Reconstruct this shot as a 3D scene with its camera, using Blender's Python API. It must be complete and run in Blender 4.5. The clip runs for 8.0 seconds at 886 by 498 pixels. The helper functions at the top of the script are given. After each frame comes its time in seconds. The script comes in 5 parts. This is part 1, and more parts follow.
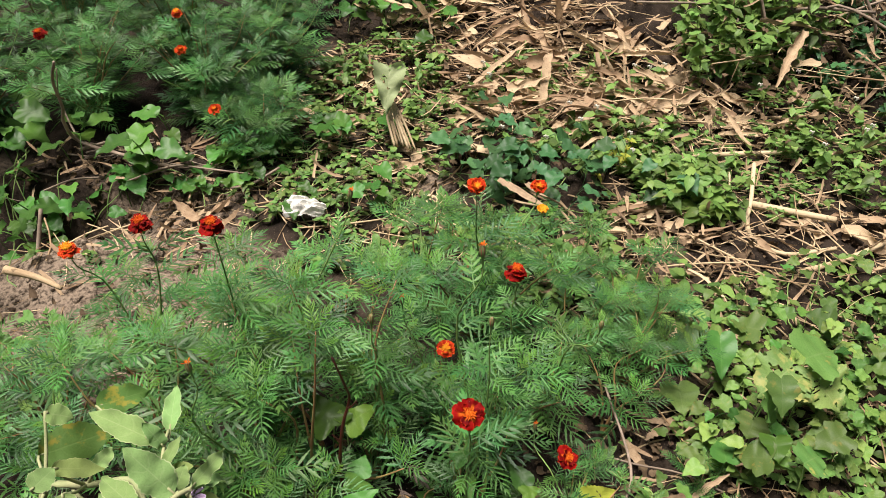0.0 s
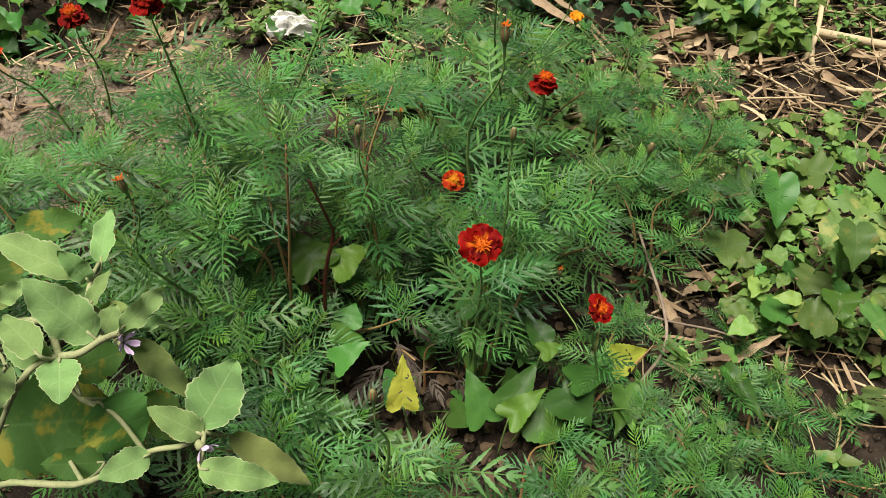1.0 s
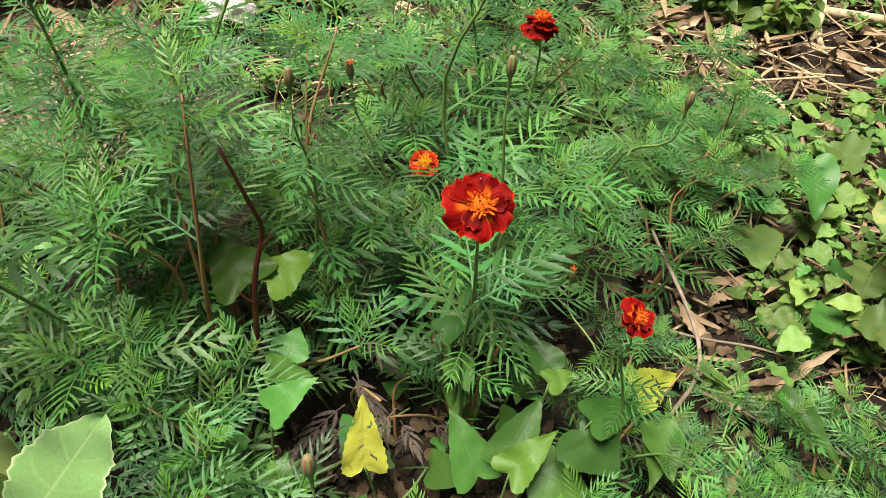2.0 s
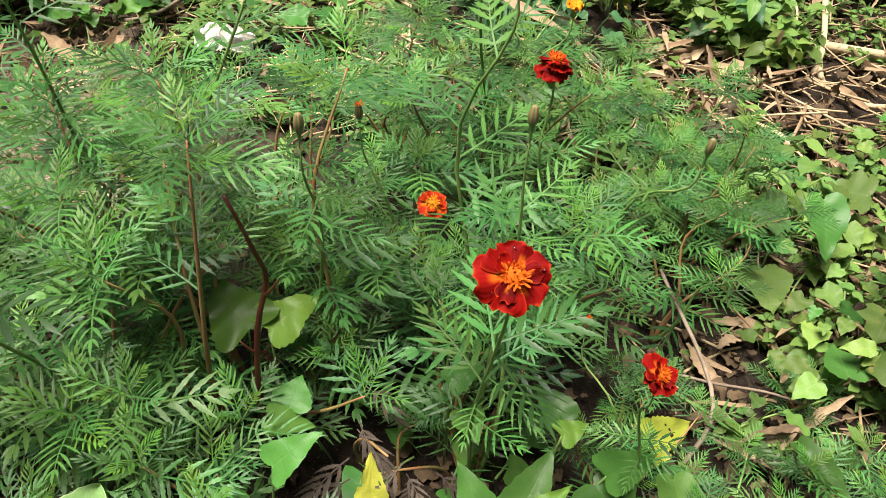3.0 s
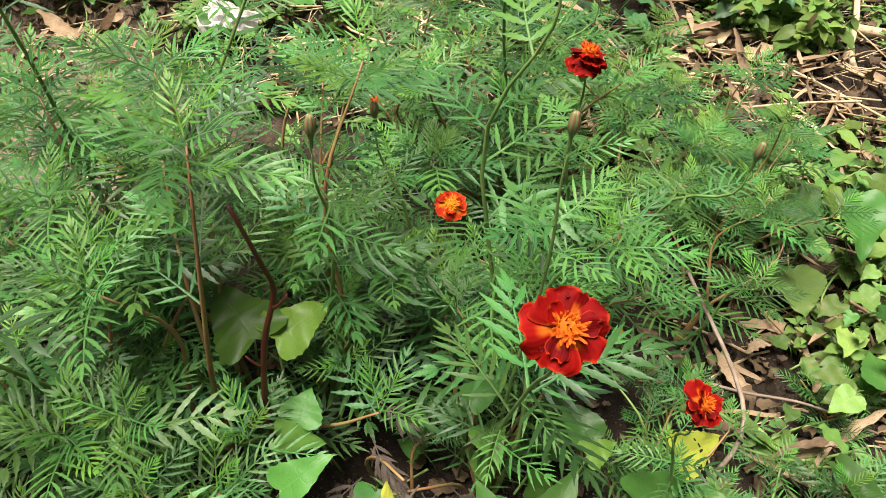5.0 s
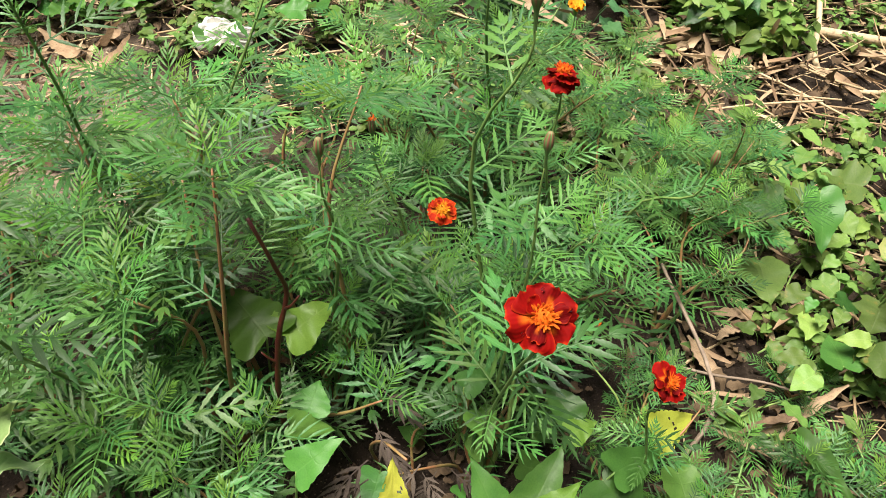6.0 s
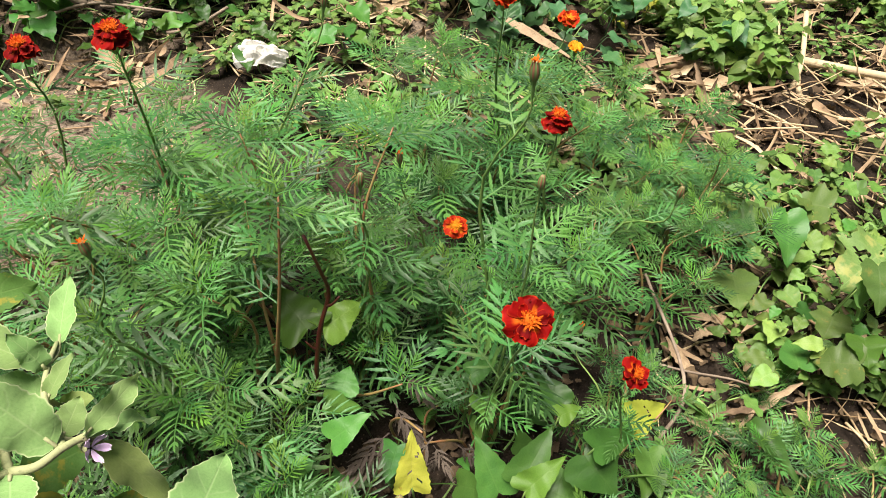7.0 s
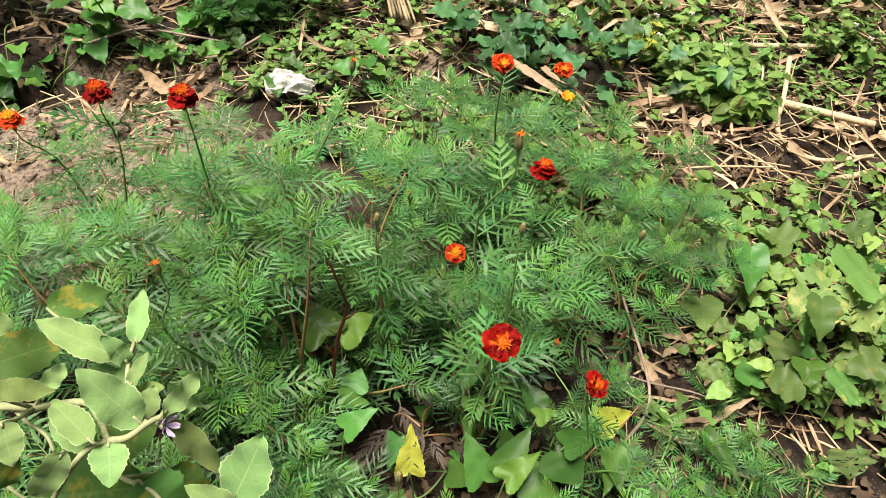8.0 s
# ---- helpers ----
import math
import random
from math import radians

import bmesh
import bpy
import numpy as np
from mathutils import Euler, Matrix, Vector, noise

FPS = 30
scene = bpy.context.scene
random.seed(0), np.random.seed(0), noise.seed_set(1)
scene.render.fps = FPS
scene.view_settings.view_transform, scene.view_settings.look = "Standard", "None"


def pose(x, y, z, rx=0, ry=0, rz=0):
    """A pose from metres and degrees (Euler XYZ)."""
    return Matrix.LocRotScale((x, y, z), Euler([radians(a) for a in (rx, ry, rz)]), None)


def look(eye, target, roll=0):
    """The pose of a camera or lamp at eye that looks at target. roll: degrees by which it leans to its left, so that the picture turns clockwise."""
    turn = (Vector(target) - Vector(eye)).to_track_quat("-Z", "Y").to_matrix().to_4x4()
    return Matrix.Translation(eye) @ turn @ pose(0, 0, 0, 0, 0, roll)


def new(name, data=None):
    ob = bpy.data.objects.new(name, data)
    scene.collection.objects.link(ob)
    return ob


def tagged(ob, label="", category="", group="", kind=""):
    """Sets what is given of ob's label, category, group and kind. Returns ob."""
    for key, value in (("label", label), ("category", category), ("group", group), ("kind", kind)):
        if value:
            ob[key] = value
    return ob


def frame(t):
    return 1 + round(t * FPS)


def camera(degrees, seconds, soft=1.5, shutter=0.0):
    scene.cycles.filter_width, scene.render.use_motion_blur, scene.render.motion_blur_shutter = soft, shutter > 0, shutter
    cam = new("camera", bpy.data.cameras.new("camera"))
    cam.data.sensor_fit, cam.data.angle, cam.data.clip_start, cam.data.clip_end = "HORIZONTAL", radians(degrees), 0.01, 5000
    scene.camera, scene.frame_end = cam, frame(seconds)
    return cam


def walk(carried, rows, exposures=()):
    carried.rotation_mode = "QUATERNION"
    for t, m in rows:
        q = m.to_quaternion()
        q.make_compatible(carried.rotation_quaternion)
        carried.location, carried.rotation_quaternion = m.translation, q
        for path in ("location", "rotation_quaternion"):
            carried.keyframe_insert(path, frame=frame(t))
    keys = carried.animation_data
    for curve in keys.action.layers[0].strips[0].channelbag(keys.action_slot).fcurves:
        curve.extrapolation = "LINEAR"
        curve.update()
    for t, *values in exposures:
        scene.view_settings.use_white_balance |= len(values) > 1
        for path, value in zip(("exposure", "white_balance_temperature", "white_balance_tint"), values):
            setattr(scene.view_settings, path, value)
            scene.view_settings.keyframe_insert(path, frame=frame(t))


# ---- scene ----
cam = camera(64.0, 8.0, soft=0.5)
METRES, EYE, TILT, LEAN, TURN = 1.24, 1.42, -35.0, 0.0, 0.0
ROWS = [
    (0.0, 0.0, 0.0, 0.0, -0.0, 0.0, 0.0),
    (0.5, 0.0025, 0.1067, -0.0504, 0.87, -5.15, -0.06),
    (1.0, 0.0054, 0.2176, -0.0808, 0.97, -10.74, -0.98),
    (1.5, 0.0026, 0.3642, -0.1312, 2.03, -10.22, 1.54),
    (2.0, -0.0013, 0.4459, -0.1594, -1.95, -7.93, 0.46),
    (3.5, -0.029, 0.4965, -0.1217, -2.79, -6.22, -0.01),
    (4.0, -0.0323, 0.5334, -0.1132, -2.1, -6.98, -0.51),
    (4.5, -0.0313, 0.5408, -0.1173, -1.96, -7.89, -0.8),
    (6.0, -0.0414, 0.4612, -0.0997, -3.57, -8.49, 0.8),
    (6.5, -0.0471, 0.4145, -0.0896, -3.03, -7.76, 1.22),
    (7.0, -0.0563, 0.3203, -0.061, -2.77, -8.8, -0.43),
    (7.5, -0.0582, 0.2292, -0.0325, -1.54, -9.92, -0.94),
    (8.0, -0.053, 0.1667, -0.0022, -1.69, -8.83, -2.47),
]
walk(cam, [(t, pose(0, 0, EYE, TILT, LEAN, TURN) @ pose(METRES * x, METRES * y, METRES * z, 90 + pitch, roll, yaw)) for t, x, y, z, yaw, pitch, roll in ROWS], exposures=[(0.0, 1.02, 6700, 18), (1.0, 0.78, 6800, 10), (1.5, 0.86, 6800, 9), (2.0, 1.25, 6850, 11), (4.5, 1.36, 6850, 15), (8.0, 1.32, 6850, 14)])

# ---- sky, sun and exposure ----
world = bpy.data.worlds.new("sky")
scene.world = world
world.use_nodes = True
_wn, _wl = world.node_tree.nodes, world.node_tree.links
_sky = _wn.new("ShaderNodeTexSky")
_sky.sky_type, _sky.sun_disc = "NISHITA", False
_sky.sun_elevation, _sky.sun_rotation = radians(77), radians(-117)
_sky.dust_density, _sky.air_density = 3.0, 1.0
_wl.new(_sky.outputs[0], _wn["Background"].inputs[0])
_wn["Background"].inputs[1].default_value = 0.022
sun = new("sun", bpy.data.lights.new("sun", "SUN"))
sun.data.energy, sun.data.angle, sun.data.color = 5.0, radians(32), (1.0, 0.96, 0.9)
sun.matrix_world = look((-1.35, -0.69, 6.6), (0, 0, 0))
tagged(sun, kind="structure")

RNG = np.random.default_rng(7)


def rnd(a, b):
    return float(RNG.uniform(a, b))


# ---- materials ----
class Nodes:
    """A short way to wire a node material."""

    def __init__(self, name):
        self.mat = bpy.data.materials.new(name)
        self.mat.use_nodes = True
        self.n, self.l = self.mat.node_tree.nodes, self.mat.node_tree.links
        self.bsdf = self.n["Principled BSDF"]
        self.out = self.n["Material Output"]

    def add(self, kind, inputs=(), **props):
        node = self.n.new(kind)
        for key, value in props.items():
            setattr(node, key, value)
        for key, value in dict(inputs).items():
            self.put(node.inputs[key], value)
        return node

    def put(self, socket, value):
        if isinstance(value, bpy.types.NodeSocket):
            self.l.new(value, socket)
        else:
            socket.default_value = value

    def math(self, op, a, b=0.0, clamp=False):
        node = self.add("ShaderNodeMath", {0: a, 1: b}, operation=op, use_clamp=clamp)
        return node.outputs[0]

    def step(self, x, lo, hi, a=0.0, b=1.0):
        node = self.add("ShaderNodeMapRange", {0: x, 1: lo, 2: hi, 3: a, 4: b}, interpolation_type="SMOOTHSTEP")
        return node.outputs[0]

    def mix(self, fac, a, b, blend="MIX"):
        node = self.add("ShaderNodeMix", data_type="RGBA", blend_type=blend)
        self.put(node.inputs[0], fac)
        for sock, value in ((node.inputs[6], a), (node.inputs[7], b)):
            self.put(sock, (*value, 1.0) if isinstance(value, tuple) else value)
        return node.outputs[2]

    def noise(self, scale, detail=3.0, coord=None, w=None, rough=0.55):
        node = self.add("ShaderNodeTexNoise", {"Scale": scale, "Detail": detail, "Roughness": rough})
        if w is not None:
            node.noise_dimensions = "4D"
            self.put(node.inputs["W"], w)
        if coord is not None:
            self.put(node.inputs["Vector"], coord)
        return node.outputs[0]

    def bump(self, height, strength, distance):
        node = self.add("ShaderNodeBump", {"Strength": strength, "Distance": distance, "Height": height})
        return node.outputs[0]


def chance(k):
    """One number in 0..1 that differs from piece to piece."""
    a = k.add("ShaderNodeObjectInfo").outputs["Random"]
    b = k.add("ShaderNodeNewGeometry").outputs["Random Per Island"]
    return k.math("FRACT", k.math("ADD", a, k.math("MULTIPLY", b, 0.61)))


def leaf_mat(name, young, old, vein, veins=6.0, vein_amount=0.5, rough=0.5, through_light=0.3, edge=None, blotch=None, blotch_amount=0.0, sheen=0.0, relief=0.22, tones=(0.58, 1.28), gloss=0.2):
    k = Nodes(name)
    r = chance(k)
    uv = k.add("ShaderNodeSeparateXYZ", {0: k.add("ShaderNodeTexCoord").outputs["UV"]})
    u = k.math("MULTIPLY", k.math("ABSOLUTE", k.math("SUBTRACT", uv.outputs[0], 0.5)), 2.0)
    v = uv.outputs[1]
    obj = k.add("ShaderNodeTexCoord").outputs["Object"]
    w = k.math("MULTIPLY", r, 40.0)
    broad, fine = k.noise(4.5, 4, obj, w), k.noise(45, 3, obj, w)
    col = k.mix(k.math("ADD", k.math("MULTIPLY", r, 0.75), k.math("MULTIPLY", k.math("SUBTRACT", broad, 0.35), 0.9), True), young, old)
    col = k.mix(k.step(fine, 0.35, 0.75, 0.0, 0.3), col, tuple(c * 0.55 for c in old))
    rib = k.step(u, 0.005, 0.06, 1.0, 0.0)
    side = k.math("ABSOLUTE", k.math("SUBTRACT", k.math("FRACT", k.math("MULTIPLY", k.math("SUBTRACT", k.math("ADD", v, k.math("MULTIPLY", broad, 0.12)), k.math("MULTIPLY", k.math("POWER", u, 1.3), 0.2)), veins)), 0.5))
    side = k.math("MULTIPLY", k.step(side, 0.0, 0.09, 0.7, 0.0), k.step(u, 0.5, 1.0, 0.8, 0.0))
    lines = k.math("MAXIMUM", rib, side)
    col = k.mix(k.math("MULTIPLY", lines, vein_amount), col, vein)
    if edge:
        col = k.mix(k.step(u, 0.9, 0.99, 0.0, 0.8), col, edge)
    if blotch:
        patch = k.noise(3.2, 4, obj, k.math("ADD", w, 9.0), 0.65)
        col = k.mix(k.step(patch, 0.62 - blotch_amount * 0.3, 0.72 - blotch_amount * 0.3), col, blotch)
    tone = k.add("ShaderNodeHueSaturation", {"Color": col, "Value": k.step(k.math("FRACT", k.math("MULTIPLY", r, 7.3)), 0, 1, *tones), "Hue": k.step(k.math("FRACT", k.math("MULTIPLY", r, 3.7)), 0, 1, 0.486, 0.514)})
    col = tone.outputs[0]
    k.put(k.bsdf.inputs["Base Color"], col)
    k.put(k.bsdf.inputs["Roughness"], k.step(fine, 0.3, 0.8, rough - 0.07, rough + 0.1))
    k.put(k.bsdf.inputs["Sheen Weight"], sheen)
    k.put(k.bsdf.inputs["Specular IOR Level"], gloss)
    height = k.math("ADD", k.math("MULTIPLY", lines, -0.6), k.math("MULTIPLY", broad, 0.8))
    k.put(k.bsdf.inputs["Normal"], k.bump(height, relief, 0.002))
    glow = k.add("ShaderNodeBsdfTranslucent", {"Color": k.mix(0.5, col, k.mix(0.5, col, (0.34, 0.52, 0.06), "ADD"))})
    both = k.add("ShaderNodeMixShader", {0: through_light, 1: k.bsdf.outputs[0], 2: glow.outputs[0]})
    k.put(k.out.inputs[0], both.outputs[0])
    return k.mat


def dry_mat(name, pale, dark, rough=0.8, streak=90.0, through_light=0.08, lean=2.0):
    """Dry straw, husk, dead leaf and twig."""
    k = Nodes(name)
    r = chance(k)
    uv = k.add("ShaderNodeTexCoord").outputs["UV"]
    obj = k.add("ShaderNodeTexCoord").outputs["Object"]
    stretch = k.add("ShaderNodeMapping", {0: uv, 3: (14.0, 1.2, 1.0)}).outputs[0]
    fibres = k.noise(streak / 20, 4, stretch, k.math("MULTIPLY", r, 30.0))
    blot = k.noise(12, 4, obj, k.math("MULTIPLY", r, 20.0))
    col = k.mix(k.math("ADD", k.math("MULTIPLY", k.math("POWER", r, lean), 0.85), k.math("MULTIPLY", k.math("SUBTRACT", blot, 0.45), 1.2), True), pale, dark)
    col = k.mix(k.step(fibres, 0.45, 0.75, 0.0, 0.55), col, tuple(c * 0.45 for c in dark))
    col = k.mix(k.step(k.noise(50, 2, obj), 0.6, 0.72, 0.0, 0.6), col, tuple(c * 0.3 for c in dark))
    k.put(k.bsdf.inputs["Base Color"], col)
    k.put(k.bsdf.inputs["Roughness"], rough)
    k.put(k.bsdf.inputs["Specular IOR Level"], 0.2)
    k.put(k.bsdf.inputs["Normal"], k.bump(fibres, 0.6, 0.0015))
    if through_light:
        glow = k.add("ShaderNodeBsdfTranslucent", {"Color": col})
        both = k.add("ShaderNodeMixShader", {0: through_light, 1: k.bsdf.outputs[0], 2: glow.outputs[0]})
        k.put(k.out.inputs[0], both.outputs[0])
    return k.mat


def stem_mat(name, low, high, rough=0.5):
    k = Nodes(name)
    obj = k.add("ShaderNodeTexCoord").outputs["Object"]
    r = chance(k)
    n = k.noise(26, 3, obj, k.math("MULTIPLY", r, 10.0))
    col = k.mix(k.step(n, 0.35, 0.65), low, high)
    col = k.mix(k.step(k.noise(300, 2, obj), 0.5, 0.8, 0.0, 0.5), col, tuple(c * 0.5 for c in low))
    k.put(k.bsdf.inputs["Base Color"], col)
    k.put(k.bsdf.inputs["Roughness"], rough)
    k.put(k.bsdf.inputs["Normal"], k.bump(k.noise(500, 2, obj), 0.3, 0.001))
    return k.mat


def petal_mat(name, deep, bright, rim, root, root_reach=0.45):
    k = Nodes(name)
    r = chance(k)
    uv = k.add("ShaderNodeSeparateXYZ", {0: k.add("ShaderNodeTexCoord").outputs["UV"]})
    u = k.math("MULTIPLY", k.math("ABSOLUTE", k.math("SUBTRACT", uv.outputs[0], 0.5)), 2.0)
    v = uv.outputs[1]
    obj = k.add("ShaderNodeTexCoord").outputs["Object"]
    n = k.noise(9, 4, obj, k.math("MULTIPLY", r, 30.0))
    col = k.mix(k.math("ADD", k.math("MULTIPLY", n, 0.9), k.math("SUBTRACT", k.math("MULTIPLY", r, 0.7), 0.3), True), deep, bright)
    col = k.mix(k.math("MULTIPLY", k.step(v, 0.9, 1.0), k.step(n, 0.35, 0.6, 0.2, 0.9)), col, rim)
    col = k.mix(k.math("MULTIPLY", k.step(u, 0.88, 1.0), 0.55), col, rim)
    streak = k.math("ADD", k.step(v, root_reach * 0.5, root_reach, 1.0, 0.0), k.math("MULTIPLY", k.step(u, 0.1, 0.3, 1.0, 0.0), k.step(v, root_reach, root_reach + 0.35, 1.0, 0.0)), True)
    col = k.mix(k.math("MULTIPLY", streak, k.step(n, 0.3, 0.6, 0.55, 1.0)), col, root)
    ribs = k.math("SINE", k.math("MULTIPLY", uv.outputs[0], 60.0))
    k.put(k.bsdf.inputs["Base Color"], col)
    k.put(k.bsdf.inputs["Roughness"], 0.7)
    k.put(k.bsdf.inputs["Specular IOR Level"], 0.08)
    k.put(k.bsdf.inputs["Normal"], k.bump(ribs, 0.12, 0.0006))
    glow = k.add("ShaderNodeBsdfTranslucent", {"Color": col})
    both = k.add("ShaderNodeMixShader", {0: 0.2, 1: k.bsdf.outputs[0], 2: glow.outputs[0]})
    k.put(k.out.inputs[0], both.outputs[0])
    return k.mat


def soil_mat():
    k = Nodes("garden_soil")
    pos = k.add("ShaderNodeNewGeometry").outputs["Position"]
    a, b, c, d = k.noise(2.2, 4, pos), k.noise(14, 5, pos), k.noise(85, 4, pos), k.noise(420, 3, pos)
    col = k.mix(k.step(b, 0.3, 0.7), (0.011, 0.008, 0.0055), (0.036, 0.026, 0.018))
    mound = k.add("ShaderNodeVectorMath", {0: pos, 1: (-0.95, 1.72, 0.15)}, operation="DISTANCE").outputs["Value"]
    crust = k.math("MULTIPLY", k.step(k.math("ADD", a, k.step(mound, 0.25, 0.8, 0.3, 0.0)), 0.56, 0.78), k.step(c, 0.25, 0.65))
    col = k.mix(k.math("MULTIPLY", crust, 0.75), col, (0.32, 0.25, 0.18))
    col = k.mix(k.step(d, 0.5, 0.75, 0.0, 0.6), col, (0.018, 0.012, 0.008))
    specks = k.add("ShaderNodeTexVoronoi", {"Vector": pos, "Scale": 120.0})
    col = k.mix(k.step(specks.outputs["Distance"], 0.1, 0.24, 0.5, 0.0), col, (0.16, 0.12, 0.08))
    k.put(k.bsdf.inputs["Base Color"], col)
    k.put(k.bsdf.inputs["Roughness"], 0.92)
    k.put(k.bsdf.inputs["Specular IOR Level"], 0.15)
    height = k.math("ADD", k.math("MULTIPLY", c, 1.0), k.math("MULTIPLY", d, 0.4))
    k.put(k.bsdf.inputs["Normal"], k.bump(height, 0.9, 0.01))
    return k.mat


SOIL = soil_mat()
MARI = leaf_mat("marigold_leaf", (0.074, 0.186, 0.036), (0.022, 0.088, 0.026), (0.128, 0.240, 0.070), 0.0, 0.45, 0.42, 0.13, relief=0.25, tones=(0.5, 1.35), gloss=0.2)
MARI_TIP = leaf_mat("young_marigold_leaf", (0.105, 0.232, 0.032), (0.042, 0.145, 0.022), (0.150, 0.262, 0.060), 0.0, 0.3, 0.45, 0.2, relief=0.25, tones=(0.75, 1.3), gloss=0.18)
MARI_DEAD = dry_mat("withered_marigold_leaf", (0.13, 0.105, 0.080), (0.050, 0.038, 0.032), 0.75, through_light=0.1)
HEART = leaf_mat("heart_leaf", (0.085, 0.205, 0.036), (0.040, 0.130, 0.028), (0.136, 0.245, 0.068), 5.0, 0.16, 0.4, 0.3)
LIME = leaf_mat("lime_leaf", (0.108, 0.21, 0.034), (0.066, 0.16, 0.022), (0.16, 0.25, 0.066), 5.0, 0.25, 0.42, 0.32)
VINE = leaf_mat("vine_leaf", (0.125, 0.215, 0.050), (0.055, 0.135, 0.032), (0.174, 0.244, 0.093), 5.0, 0.2, 0.5, 0.24, blotch=(0.209, 0.220, 0.052), blotch_amount=0.1)
LIME_VINE = leaf_mat("light_vine_leaf", (0.175, 0.265, 0.060), (0.085, 0.175, 0.036), (0.24, 0.31, 0.12), 5.0, 0.25, 0.5, 0.26, blotch=(0.26, 0.24, 0.06), blotch_amount=0.05)
PALE = leaf_mat("pale_wilted_leaf", (0.30, 0.35, 0.18), (0.22, 0.27, 0.12), (0.38, 0.40, 0.24), 5.0, 0.4, 0.6, 0.25)
VINE_OLD = leaf_mat("yellowing_vine_leaf", (0.145, 0.209, 0.058), (0.075, 0.145, 0.038), (0.209, 0.255, 0.104), 6.0, 0.4, 0.55, 0.26, blotch=(0.235, 0.24, 0.075), blotch_amount=0.3)
WEED = leaf_mat("weed_leaf", (0.185, 0.300, 0.070), (0.080, 0.168, 0.042), (0.25, 0.35, 0.12), 6.0, 0.35, 0.45, 0.3)
BLUE = leaf_mat("bluish_leaf", (0.058, 0.145, 0.052), (0.026, 0.093, 0.032), (0.099, 0.186, 0.081), 5.0, 0.25, 0.45, 0.22)
YELLOW = leaf_mat("yellow_leaf", (0.34, 0.345, 0.045), (0.25, 0.29, 0.040), (0.271, 0.271, 0.069), 5.0, 0.3, 0.5, 0.35, blotch=(0.178, 0.099, 0.014), blotch_amount=0.1)
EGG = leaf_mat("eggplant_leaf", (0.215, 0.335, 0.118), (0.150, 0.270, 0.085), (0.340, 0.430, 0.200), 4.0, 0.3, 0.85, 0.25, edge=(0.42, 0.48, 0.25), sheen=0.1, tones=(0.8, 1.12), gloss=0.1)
EGG_LIME = leaf_mat("yellow_green_eggplant_leaf", (0.28, 0.34, 0.11), (0.20, 0.265, 0.08), (0.31, 0.36, 0.14), 4.0, 0.3, 0.75, 0.4, edge=(0.34, 0.36, 0.15), sheen=0.15, tones=(0.8, 1.1), gloss=0.1)
# Low and rear eggplant leaves: shade painted in as darker green, plus yellow blotches.
EGG_DARK = leaf_mat("painted_shade_eggplant_leaf", (0.085, 0.185, 0.040), (0.055, 0.130, 0.030), (0.150, 0.245, 0.075), 4.0, 0.3, 0.7, 0.3, blotch=(0.22, 0.215, 0.034), blotch_amount=0.28, tones=(0.75, 1.1), gloss=0.12)
EGG_STEM = stem_mat("eggplant_stem", (0.21, 0.24, 0.105), (0.28, 0.29, 0.145), 0.85)
GREEN_STEM = stem_mat("green_stem", (0.102, 0.203, 0.046), (0.185, 0.277, 0.074))
RED_STEM = stem_mat("reddish_stem", (0.27, 0.125, 0.055), (0.24, 0.185, 0.065))
DARK_STEM = stem_mat("dark_red_stem", (0.050, 0.008, 0.007), (0.086, 0.020, 0.010), 0.45)
TWIG = stem_mat("grey_twig", (0.15, 0.112, 0.078), (0.26, 0.205, 0.15), 0.85)
STRAW = dry_mat("straw", (0.58, 0.45, 0.27), (0.24, 0.155, 0.08))
HUSK = dry_mat("corn_husk", (0.58, 0.45, 0.28), (0.24, 0.155, 0.09), 0.8, 70, 0.22, 1.1)
DEAD = dry_mat("dead_leaf", (0.26, 0.185, 0.105), (0.045, 0.029, 0.018), 0.85, lean=0.7)
RED = petal_mat("red_petal", (0.045, 0.001, 0.002), (0.27, 0.004, 0.002), (0.42, 0.03, 0.006), (0.60, 0.12, 0.01), 0.34)
FIRE = petal_mat("fire_petal", (0.288, 0.010, 0.005), (0.496, 0.040, 0.008), (0.640, 0.160, 0.016), (0.680, 0.208, 0.016), 0.5)
AMBER = petal_mat("amber_petal", (0.600, 0.176, 0.010), (0.680, 0.288, 0.016), (0.680, 0.360, 0.024), (0.640, 0.320, 0.024))
FLORET = petal_mat("orange_floret", (0.36, 0.03, 0.004), (0.62, 0.15, 0.010), (0.64, 0.20, 0.02), (0.50, 0.09, 0.01))
PURPLE = petal_mat("purple_petal", (0.47, 0.33, 0.52), (0.62, 0.50, 0.64), (0.66, 0.56, 0.68), (0.54, 0.44, 0.54), 0.2)
WHITE_SHEET = dry_mat("pale_sheet", (0.66, 0.66, 0.60), (0.52, 0.51, 0.45), 0.6, 60, 0.1)


